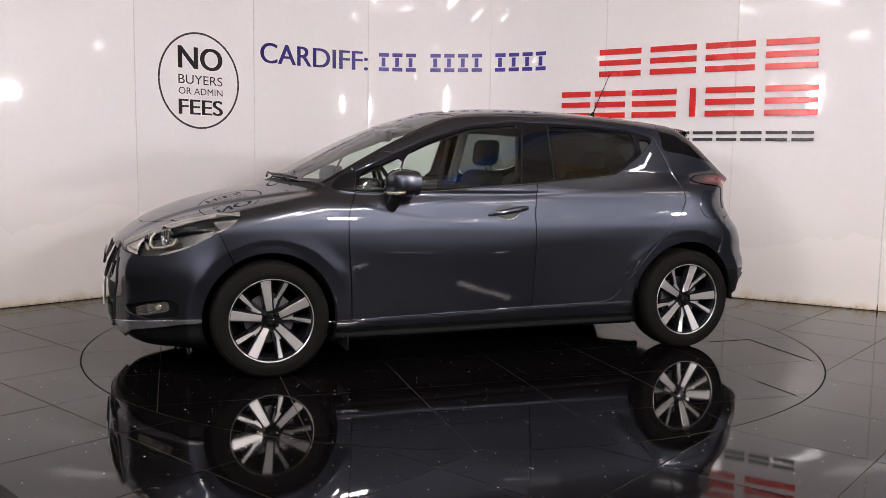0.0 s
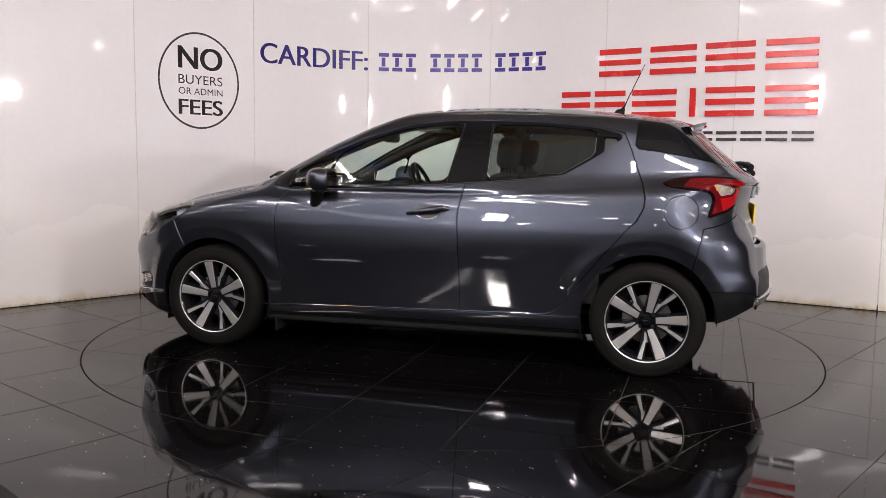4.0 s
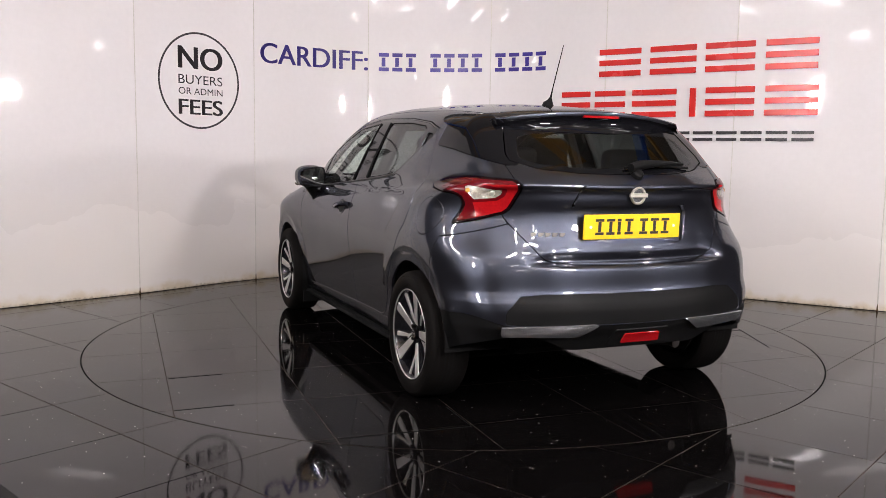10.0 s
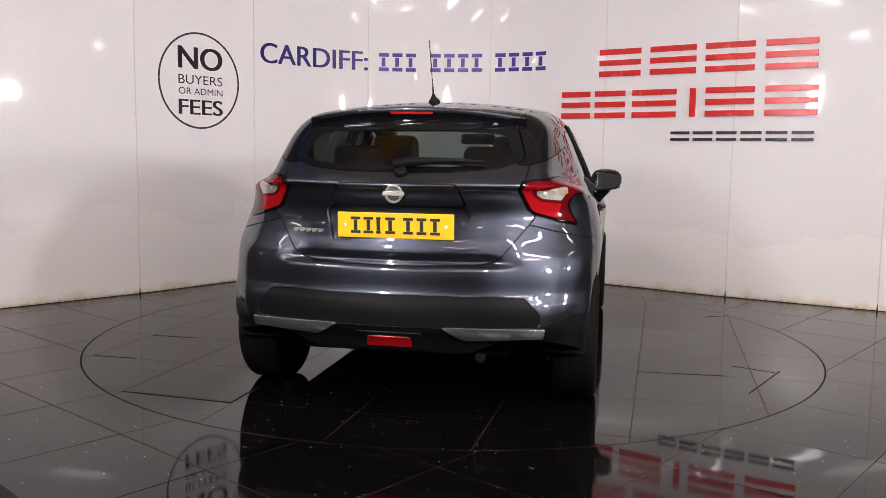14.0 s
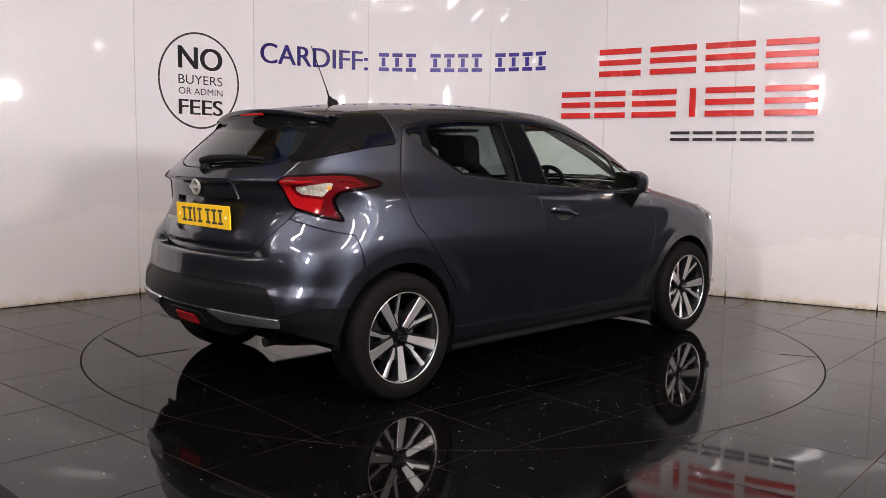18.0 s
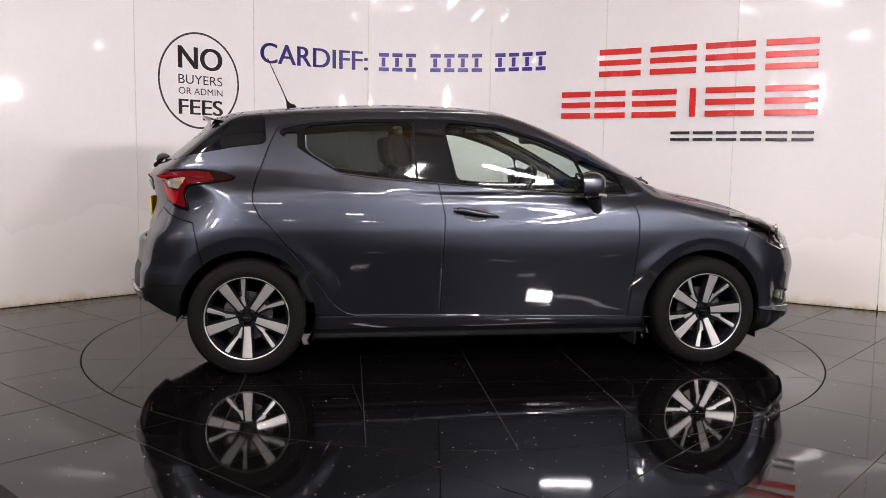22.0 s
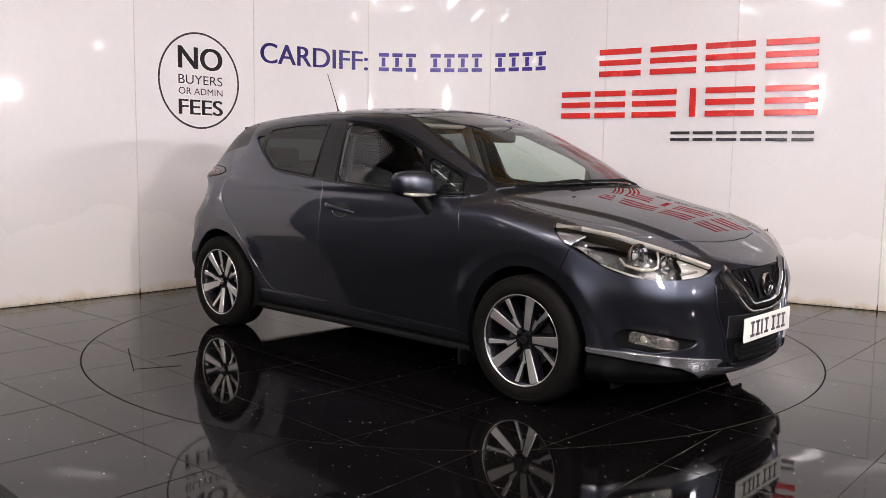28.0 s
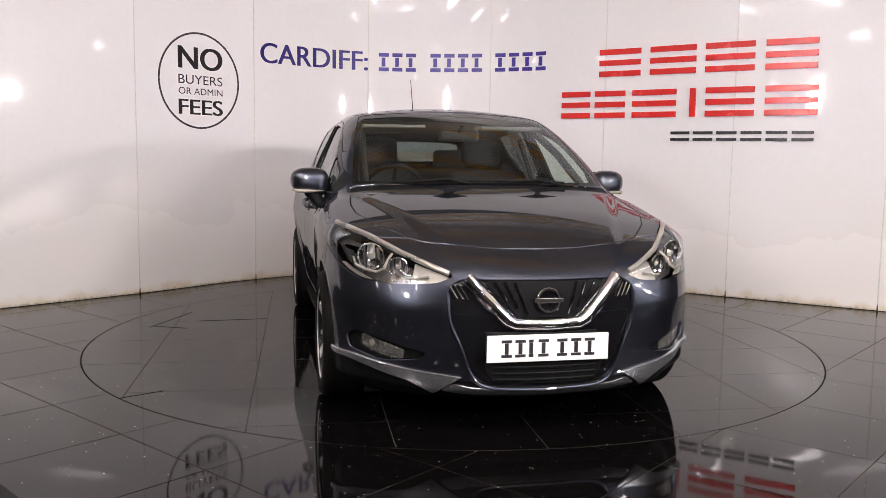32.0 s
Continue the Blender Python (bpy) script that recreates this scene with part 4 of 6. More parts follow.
# side windows
Y = 0.72
DLO = [(0.875, Y, 1.040), (0.935, Y, 0.972), (0.72, Y, 0.944), (0.30, Y, 0.964), (-0.14, Y, 0.996), (-0.37, Y, 1.014), (-0.62, Y, 1.034), (-0.79, Y, 1.056), (-0.965, Y, 1.160),
       (-1.10, Y, 1.262), (-1.085, Y, 1.285), (-0.96, Y, 1.318), (-0.68, Y, 1.345), (-0.30, Y, 1.356), (-0.16, Y, 1.354), (0.10, Y, 1.327), (0.35, Y, 1.252), (0.57, Y, 1.160), (0.766, Y, 1.072)]
windows, flank = carve(flank, by_run(DLO, 1), 0.001)
sail, windows = carve(windows, by_run([(0.775, Y, 1.10), (0.96, Y, 1.02), (0.96, Y, 0.94), (0.815, Y, 0.93)], 0), 0.002)
quarter, windows = carve(windows, by_run([(0.755, Y, 1.062), (0.795, Y, 0.962), (0.615, Y, 0.957), (0.525, Y, 1.145)], 1), 0.006)
front_pane, windows = carve(windows, by_run([(0.505, Y, 1.155), (0.575, Y, 0.962), (0.20, Y, 0.980), (-0.145, Y, 1.005), (-0.215, Y, 1.336), (0.09, Y, 1.312), (0.34, Y, 1.235)], 1), 0.003)
rear_pane, windows = carve(windows, by_run([(-0.385, Y, 1.332), (-0.375, Y, 1.026), (-0.60, Y, 1.044), (-0.78, Y, 1.066), (-0.955, Y, 1.172), (-0.96, Y, 1.302), (-0.68, Y, 1.328)], 1), 0.003)
vent_panel, windows = carve(windows, by_run([(-1.002, Y, 1.268), (-1.002, Y, 1.172), (-1.078, Y, 1.236), (-1.070, Y, 1.262)], 1), 0.003)
recess_back, _ = carve(full, lambda V: np.maximum(by_run(DLO, 1)(V), V[:, 0] + 0.985))
pair("recess_back", recess_back, SHELL, car, out=-0.020, depth=0.002)
for name, M, material, out, label in (("sail_panel", sail, TRIM, 0.0, "black triangular mirror panel"), ("quarter_light", quarter, CLEAR, -0.004, "small clear fixed pane"),
                                      ("front_door_window", front_pane, CLEAR, -0.004, "clear door glass"), ("rear_door_window", rear_pane, PRIVACY, -0.004, "dark privacy glass"),
                                      ("handle_recess", vent_panel, SEAL, -0.012, "hidden rear door handle recess"), ("window_frame", windows, GLOSS_BLACK, -0.001, "gloss black window surround")):
    for ob in pair(name, M, material, car, depth=0.004 if material in (CLEAR, PRIVACY) else 0.014, out=out, label=label):
        if ob and material in (CLEAR, PRIVACY):
            ob.visible_shadow = False

# tail: glass, lights, number-plate recess, tailgate, bumper trims
D_PILLAR = [(-1.215, 0.66, 1.372), (-1.180, 0.70, 1.345), (-1.165, 0.70, 1.206), (-1.33, 0.66, 1.185), (-1.50, 0.62, 1.150), (-1.66, 0.53, 1.110), (-1.66, 0.45, 1.150), (-1.58, 0.42, 1.30), (-1.46, 0.42, 1.400), (-1.32, 0.55, 1.392)]
back_glass, flank = carve(flank, by_rear([(-0.2, 1.080), (0.0, 1.080), (0.245, 1.083), (0.426, 1.100), (0.545, 1.142), (0.455, 1.360), (0.0, 1.385), (-0.2, 1.385)], 1), 0.003)
pillar, flank = carve(flank, by_run(D_PILLAR, 1), 0.002)
TAIL_LIGHT = [(-1.312, 0.76, 1.028), (-1.385, 0.735, 1.054), (-1.538, 0.690, 1.066), (-1.725, 0.551, 1.055), (-1.768, 0.541, 1.028), (-1.741, 0.617, 0.908), (-1.658, 0.738, 0.871), (-1.560, 0.803, 0.850),
              (-1.582, 0.773, 0.909), (-1.588, 0.757, 0.943), (-1.570, 0.75, 0.968), (-1.538, 0.747, 0.984), (-1.449, 0.762, 0.995), (-1.35, 0.772, 1.008)]
lamp, flank = carve(flank, by_run(TAIL_LIGHT, 1), 0.003)
dark_edge, lamp = carve(lamp, lambda V: -(by_run(TAIL_LIGHT, 1)(V) + 0.011), 0.0)
WHITE_AREA = by_run([(-1.535, 0.704, 1.029), (-1.585, 0.685, 1.031), (-1.737, 0.619, 1.012), (-1.728, 0.632, 0.981), (-1.712, 0.66, 0.963), (-1.628, 0.731, 0.953), (-1.591, 0.729, 0.985)], 0)
white_lamp, lamp = carve(lamp, lambda V: WHITE_AREA(V) + 0.009, 0.0005)
white_frame, lamp = carve(lamp, lambda V: WHITE_AREA(V) - 0.004, 0.0)
arm, lamp = carve(lamp, lambda V: -1.440 - 0.9 * (V[:, 2] - 1.03) - V[:, 0], 0.0)
top_lamp, lamp = carve(lamp, lambda V: np.minimum(1.030 - V[:, 2], -1.610 - 0.25 * (0.95 - V[:, 2]) - V[:, 0]), 0.0004)
for name, M, material, label in (("reversing_lens", white_lamp, WHITE_LENS, "clear ribbed lens with bright bulbs behind"), ("upper_lens", top_lamp, RED_DARK, "deep red lens"), ("brake_lens", lamp, RED_LENS, "bright red lens"),
                                 ("lens_frame", white_frame, RED_DARK, "dark red frame round the clear lens"), ("smoked_tip", arm, SMOKED, "smoked black-red lens tip"), ("lens_edge", dark_edge, SMOKED, "dark edge of the lamp")):
    pair(name, M, material, car, out=0.004, label=label)
border, back_glass = carve(back_glass, by_rear([(-0.2, 1.105), (0.245, 1.108), (0.40, 1.122), (0.49, 1.150), (0.44, 1.262), (-0.2, 1.275)], 1))
back_glass, border = border, back_glass
sheet("rear_window_border", border, GLOSS_BLACK, car, depth=0.004, out=-0.003, label="black border of the rear glass")
sheet("rear_window", back_glass, PRIVACY, car, depth=0.004, out=-0.003, label="dark tinted rear glass").visible_shadow = False
pair("pillar_panel", pillar, GLOSS_BLACK, car, label="gloss black rear pillar panel")

GATE = [(-0.2, 0.686), (0.0, 0.686), (0.37, 0.688), (0.43, 0.700), (0.465, 0.725), (0.588, 0.880), (0.60, 0.93), (0.55, 1.05), (0.56, 1.12), (0.575, 1.19), (0.47, 1.42), (-0.2, 1.42)]
gate, flank = carve(flank, by_rear(GATE, 1), GAP)
recess, gate = carve(gate, by_rear([(-0.2, 0.936), (0.300, 0.936), (0.328, 0.905), (0.285, 0.765), (-0.2, 0.765)], 1), 0.0)
applique, gate = carve(gate, by_rear([(-0.2, 1.030), (0.262, 1.030), (0.305, 0.9365), (-0.2, 0.9365)], 0), 0.0035)
sheet("tailgate", gate, PAINT, car, depth=0.020)
sheet("plate_recess", recess, PAINT, car, out=-0.022, depth=0.002)
sheet("tailgate_panel", applique, PAINT, car, out=0.006)

black_panel, flank = carve(flank, by_rear([(-0.2, 0.562), (0.560, 0.562), (0.635, 0.490), (0.64, 0.428), (-0.2, 0.428)], 1), 0.001)
lower_rear, flank = carve(flank, lambda V: np.maximum(V[:, 2] - 0.425 - 0.05 * step(0.6, 0.8, np.abs(V[:, 1])), V[:, 0] + 1.50), 0.001)
sheet("bumper_insert", black_panel, TRIM, car, out=-0.004, label="matt black bumper panel")
sheet("lower_rear_valance", lower_rear, TRIM, car, out=-0.004, label="black lower rear valance")
rear_bumper, flank = carve(flank, lambda V: np.maximum(V[:, 0] + 1.545 - 0.22 * np.clip(0.86 - V[:, 2], -0.2, 0.6), V[:, 2] - 0.862 - 0.25 * np.clip(0.56 - np.abs(V[:, 1]), -1, 0)), GAP)
sheet("rear_bumper", rear_bumper, PAINT, car)

# front: lights, grille, fog recess, bumper
HEADLIGHT = [(1.385, 0.765, 0.848), (1.50, 0.72, 0.842), (1.62, 0.65, 0.815), (1.79, 0.545, 0.755), (1.92, 0.45, 0.700), (1.985, 0.385, 0.668), (1.955, 0.44, 0.640), (1.86, 0.58, 0.630), (1.74, 0.69, 0.640),
             (1.65, 0.74, 0.672), (1.54, 0.765, 0.728), (1.44, 0.775, 0.790)]
head, flank = carve(flank, by_run(HEADLIGHT, 1), 0.003)
GRILLE = [(-0.2, 0.652), (0.25, 0.655), (0.345, 0.658), (0.402, 0.622), (0.395, 0.49), (0.310, 0.272), (0.235, 0.212), (-0.2, 0.205)]
grille, flank = carve(flank, by_front(GRILLE, 1), 0.001)
FOG = [(1.80, 0.80, 0.416), (1.90, 0.64, 0.388), (1.985, 0.49, 0.350), (1.96, 0.53, 0.322), (1.86, 0.68, 0.304), (1.74, 0.80, 0.330), (1.73, 0.82, 0.39)]
fog, flank = carve(flank, by_run(FOG, 1), 0.001)
lower_front, flank = carve(flank, lambda V: np.maximum(V[:, 2] - 0.235 - 0.058 * step(0.42, 0.66, np.abs(V[:, 1])), 1.56 - V[:, 0]), 0.001)
front_bumper, flank = carve(flank, lambda V: np.maximum(1.475 + 0.45 * (V[:, 2] - 0.66) - V[:, 0], V[:, 2] - 0.80), GAP)
sheet("front_bumper", front_bumper, PAINT, car)
sheet("lower_front_valance", lower_front, TRIM, car, out=-0.006, label="black lower front valance")
sheet("grille_surround", grille, PIANO_BLACK, car, out=-0.012, label="gloss black grille surround")
pair("fog_light_recess", fog, TRIM, car, out=-0.018, label="black recess round the fog light")

# doors, sills, wings
sill, flank = carve(flank, lambda V: np.maximum(V[:, 2] - (0.283 - 0.021 * V[:, 0]), np.maximum(V[:, 0] - 1.02, -1.02 - V[:, 0])), 0.002)
low_sill, sill = carve(sill, lambda V: V[:, 2] - 0.225, 0.0)
FRONT_DOOR = [(0.80, Y, 1.20), (0.795, Y, 0.960), (0.842, Y, 0.88), (0.858, Y, 0.82), (0.858, Y, 0.70), (0.835, Y, 0.44), (0.822, Y, 0.20), (-0.242, Y, 0.20), (-0.240, Y, 0.50), (-0.228, Y, 0.84), (-0.248, Y, 0.944),
              (-0.277, Y, 1.08), (-0.297, Y, 1.3625), (-0.16, Y, 1.361), (0.10, Y, 1.334), (0.35, Y, 1.259), (0.57, Y, 1.167)]
REAR_DOOR = [(-0.248, Y, 0.944), (-0.228, Y, 0.84), (-0.240, Y, 0.50), (-0.242, Y, 0.20), (-0.70, Y, 0.20), (-0.70, Y, 0.300), (-0.765, Y, 0.318), (-0.823, Y, 0.372), (-0.930, Y, 0.525), (-1.08, Y, 0.705),
             (-1.184, Y, 0.825), (-1.216, Y, 0.90), (-1.219, Y, 0.95), (-1.208, Y, 1.03), (-1.150, Y, 1.195), (-1.108, Y, 1.290), (-0.96, Y, 1.326), (-0.68, Y, 1.352), (-0.297, Y, 1.3625), (-0.277, Y, 1.08)]
front_door, flank = carve(flank, by_run(FRONT_DOOR, 0), GAP)
rear_door, flank = carve(flank, by_run(REAR_DOOR, 0), GAP)
wing, flank = carve(flank, lambda V: np.maximum(0.795 - V[:, 0], V[:, 2] - 1.02 + 0.9 * (0.80 - V[:, 0])), 0.001)
pair("front_wing", wing, PAINT, car)
pair("front_door", front_door, PAINT, car)
pair("rear_door", rear_door, PAINT, car)
pair("sill", sill, PAINT, car)
pair("sill_skirt", low_sill, TRIM, car, out=-0.004, label="black lower sill")
cap, quarter_left = carve(flank, lambda V: np.maximum(np.hypot(V[:, 0] + 1.418, V[:, 2] - 0.88) - 0.086, 0.5 - V[:, 1]), 0.002)
sheet("side_panel", quarter_left, PAINT, car, "left")
sheet("side_panel", flank, PAINT, car, "right")
sheet("fuel_flap", cap, PAINT, car, "left", label="round fuel filler flap")

# dark inner skin behind the joints, open at the windows
inner = full
for ax, r in ((AXLE, 0.336), (-AXLE, 0.345)):
    def arch(V, ax=ax, r=r):
        return np.maximum(np.hypot(V[:, 0] - ax, V[:, 2] - HUB_Z) - r - 0.002, 0.45 - np.abs(V[:, 1]))
    _, inner = carve(inner, arch)
_, inner = carve(inner, by_run(DLO, 1), -0.02)
_, inner = carve(inner, screen_cut)
_, inner = carve(inner, lid_cut)
_, inner = carve(inner, by_rear([(-0.2, 1.10), (0.42, 1.115), (0.51, 1.15), (0.43, 1.34), (-0.2, 1.36)], 1))
_, inner = carve(inner, by_run(HEADLIGHT, 1))
sheet("inner_shell", inner, SHELL, car, out=-0.026, depth=0.002)
sheet("inner_bonnet", hood, SHELL, car, out=-0.03, depth=0.002)
sheet("headlining", lid, FABRIC_LIGHT, car, out=-0.03, depth=0.002, label="grey cloth roof lining")

# ---------------------------------------------------------------- the car's fittings
def front_point(y, z):
    P, _ = solve(np.array([[1.0, y, z]]), np.array([[1.0, 0, 0]]), 1.3)
    return Vector(P[0]), Vector(body_normals(P)[0])


def rear_point(y, z):
    P, _ = solve(np.array([[-1.1, y, z]]), np.array([[-1.0, 0, 0]]), 1.3)
    return Vector(P[0]), Vector(body_normals(P)[0])


def side_point(x, z, left=1):
    P, _ = solve(np.array([[x, 0.0, z]]), np.array([[0.0, left, 0]]), 1.3)
    return Vector(P[0]), Vector(body_normals(P)[0])


def top_point(x, y):
    P, _ = solve(np.array([[x, y, 0.6]]), np.array([[0.0, 0, 1.0]]), 1.1)
    return Vector(P[0]), Vector(body_normals(P)[0])


def mirrored(bm):
    bm.transform(Matrix.Diagonal((1, -1, 1, 1)))
    bmesh.ops.reverse_faces(bm, faces=bm.faces)
    return bm


def both_sides(name, make, material, parent=None, label="", smooth=True):
    """The same fitting on the left and, mirrored, on the right."""
    return (part(name, make(), material, parent or car, label, smooth), part(name, mirrored(make()), material, parent or car, label, smooth))


# --- wheels
def blade(r0, r1, w0, w1, y0, y1, h0, h1, lean=0.0):
    """A spoke along +x: width at hub and rim, front face height at hub and rim, and its depth."""
    bm = bmesh.new()
    pts = [(r0, -w0 / 2 + lean * 0.0), (r1, -w1 / 2 + lean), (r1, w1 / 2 + lean), (r0, w0 / 2)]
    f = [bm.verts.new((x, y, h)) for (x, y), h in zip(pts, (h0, h1, h1, h0))]
    b = [bm.verts.new((x, y * 1.25, h - d)) for (x, y), h, d in zip(pts, (h0, h1, h1, h0), (y0, y1, y1, y0))]
    bm.faces.new(f)
    bm.faces.new(b[::-1])
    for k in range(4):
        bm.faces.new((b[k], b[(k + 1) % 4], f[(k + 1) % 4], f[k]))
    bmesh.ops.recalc_face_normals(bm, faces=bm.faces)
    return bm


def alloy_wheel(x, left, phase):
    # local z points outwards from the car
    face = 0.093
    tread = [(0.217, -0.085), (0.250, -0.098), (0.285, -0.097), (0.298, -0.085), (TYRE_R, -0.055), (TYRE_R, 0.055), (0.3005, 0.076), (0.2955, 0.086), (0.288, 0.094), (0.2785, 0.0985), (0.277, 0.0975), (0.268, 0.1005), (0.250, 0.1035), (0.236, 0.1025), (0.227, 0.0985), (0.2255, 0.0975), (0.217, 0.0945), (0.210, 0.06), (0.210, -0.06)]
    wheel = part("wheel", turned(tread, 72, closed=True), RUBBER, car, "black tyre on a black and silver alloy rim", smooth=True)
    for g in (-0.03, -0.01, 0.01, 0.03):
        part("tread_groove", turned([(TYRE_R - 0.001, g - 0.003), (TYRE_R + 0.0008, g - 0.003), (TYRE_R + 0.0008, g + 0.003), (TYRE_R - 0.001, g + 0.003)], 72, closed=True), SHELL, wheel)
    part("rim", turned([(0.216, -0.07), (0.216, 0.088), (0.213, 0.092), (0.208, 0.086), (0.198, 0.06), (0.188, 0.0), (0.188, -0.07)], 72, closed=True), ALLOY_DARK, wheel, "dark painted rim barrel", smooth=True)
    part("rim_lip", turned([(0.2165, 0.086), (0.2175, 0.0945), (0.2155, 0.0965), (0.2125, 0.0945), (0.2115, 0.088)], 72, closed=True), MACHINED, wheel, "bright machined rim edge", smooth=True)
    part("brake_disc", turned([(0.13, -0.004), (0.13, 0.006), (0.06, 0.006), (0.06, 0.03), (0.03, 0.03), (0.03, -0.004)], 48, closed=True), DISC_STEEL, wheel, "grey steel brake disc", smooth=True)
    part("hub", turned([(0.052, 0.0), (0.050, 0.040), (0.044, 0.046), (0.036, 0.050), (0.030, 0.054), (0.001, 0.054)], 40), GLOSS_BLACK, wheel, smooth=True)
    part("back_plate", turned([(0.189, -0.075), (0.189, -0.07), (0.001, -0.07)], 40), SHELL, wheel)
    part("hub_cap", turned([(0.026, 0.054), (0.026, 0.066), (0.023, 0.070), (0.001, 0.0705)], 32), GLOSS_BLACK, wheel, smooth=True)
    part("cap_ring", turned([(0.0195, 0.069), (0.0195, 0.0725), (0.0145, 0.0725), (0.0145, 0.069)], 32, closed=True), CHROME, wheel, "chrome ring emblem", smooth=True)
    part("cap_bar", box_bm(-0.020, 0.020, -0.004, 0.004, 0.0695, 0.073, 0.001), CHROME, wheel)
    for k in range(5):
        a = 72 * k + phase
        bm = blade(0.040, 0.212, 0.046, 0.064, 0.040, 0.034, 0.058, 0.083)
        bm.transform(pose(0, 0, 0, 0, 0, a))
        part("spoke", bm, ALLOY_DARK, wheel, "dark spoke with a machined face")
        bm = blade(0.048, 0.2125, 0.029, 0.046, 0.006, 0.006, 0.0615, 0.0872)
        bm.transform(pose(0, 0, 0, 0, 0, a))
        part("spoke_face", bm, MACHINED, wheel, "bright machined spoke face")
        bm = blade(0.036, 0.210, 0.030, 0.036, 0.040, 0.030, 0.046, 0.066, lean=-0.012)
        bm.transform(pose(0, 0, 0, 0, 0, a - 26))
        part("slim_spoke", bm, ALLOY_DARK, wheel)
        # the bright edge of a slim spoke steps towards its broad neighbour half way in
        bm = blade(0.112, 0.2125, 0.012, 0.019, 0.006, 0.006, 0.0590, 0.0800, lean=-0.016)
        bm.transform(pose(0, 0, 0, 0, 0, a - 26))
        part("slim_spoke_face", bm, MACHINED, wheel, "bright machined edge")
        bm = blade(0.060, 0.113, 0.009, 0.020, 0.006, 0.006, 0.0525, 0.0590, lean=0.006)
        bm.transform(pose(0, 0, 0, 0, 0, a - 26))
        part("spoke_root", bm, MACHINED, wheel)
    for k in range(4):
        bm = turned([(0.010, 0.05), (0.010, 0.066), (0.006, 0.068), (0.001, 0.066)], 12, pose(0.043 * math.cos(radians(90 * k + 45)), 0.043 * math.sin(radians(90 * k + 45)), 0))
        part("wheel_nut", bm, SHELL, wheel, smooth=True)
    # hub cap plane lies 0.845 off the middle
    wheel.matrix_basis = pose(x, 0.768, HUB_Z, -90, 0, 0) if left else pose(x, -0.768, HUB_Z, 90, 0, 0)
    return wheel


for ax, left, phase in ((AXLE, True, 62), (AXLE, False, 5), (-AXLE, True, 41), (-AXLE, False, 54)):
    alloy_wheel(ax, left, phase)

# --- wheel housings and underside
for ax, r, a0, a1 in ((AXLE, 0.350, -15, 202), (-AXLE, 0.358, -22, 183)):
    def liner():
        bm = bmesh.new()
        rings = []
        for y in (0.50, 0.66, 0.80, 0.83):
            rings.append([bm.verts.new((ax + r * math.cos(a), y, HUB_Z + r * math.sin(a))) for a in [radians(a0 + (a1 - a0) * k / 30) for k in range(31)]])
        for p, q in zip(rings, rings[1:]):
            for k in range(30):
                bm.faces.new((p[k], q[k], q[k + 1], p[k + 1]))
        bm.faces.new(rings[0])
        return bm
    both_sides("wheel_housing", liner, SHELL, label="black wheel arch liner")
part("underbody", box_bm(-1.30, 1.72, -0.62, 0.62, 0.165, 0.185, 0.008), SHELL, car, "black underbody tray")
part("side_floor", box_bm(-0.93, 0.93, -0.80, 0.80, 0.175, 0.20, 0.008), SHELL, car)
part("engine_block", box_bm(1.0, 1.85, -0.50, 0.50, 0.19, 0.62, 0.03), SHELL, car)
part("rear_crossmember", box_bm(-1.66, -1.02, -0.50, 0.50, 0.25, 0.48, 0.03), SHELL, car)
part("exhaust_pipe", tube_bm([(-1.2, -0.32, 0.19), (-1.55, -0.34, 0.24), (-1.66, -0.36, 0.262), (-1.71, -0.365, 0.258)], 0.024, 14), PIPE, car, "dull dark steel tailpipe", smooth=True)
for sx, sy in ((1.66, 0.60), (0.86, 0.74)):
    both_sides("air_deflector", lambda: box_bm(sx - 0.006, sx + 0.006, sy - 0.12, sy + 0.10, 0.115, 0.19, 0.003), TRIM, smooth=False, label="black rubber flap ahead of the wheel")

# --- lights at the front
pair("headlight_housing", head, LAMP_DARK, car, out=-0.060, depth=0.002, label="black headlight housing")
inner_tip, outer_lamp = carve(head, lambda V: np.maximum(np.abs(V[:, 1]) - 0.545 + 0.35 * (V[:, 2] - 0.66), 0.0 * V[:, 0] - 1), 0.0)
edge_strip, _ = carve(head, lambda V: -(by_run(HEADLIGHT, 1)(V) + 0.020), 0.0)
pair("headlight_reflector", inner_tip, REFLECTOR, car, out=-0.024, depth=0.01, label="bright silver reflector")
edge_strip, _ = carve(edge_strip, lambda V: V[:, 2] - (0.715 + 0.32 * (1.62 - V[:, 0])) + 0.012)
pair("headlight_bezel", edge_strip, REFLECTOR, car, out=-0.016, depth=0.020, label="satin silver bezel")
for ob in pair("headlight_lens", head, LENS, car, out=0.001, depth=0.004, label="clear headlight lens"):
    ob.visible_shadow = False
side_lamp, _ = carve(head, lambda V: V[:, 0] - 1.525 - 0.6 * (V[:, 2] - 0.80), 0.0)
pair("headlight_side_panel", side_lamp, SATIN, car, out=-0.030, depth=0.01, label="satin silver inner panel")
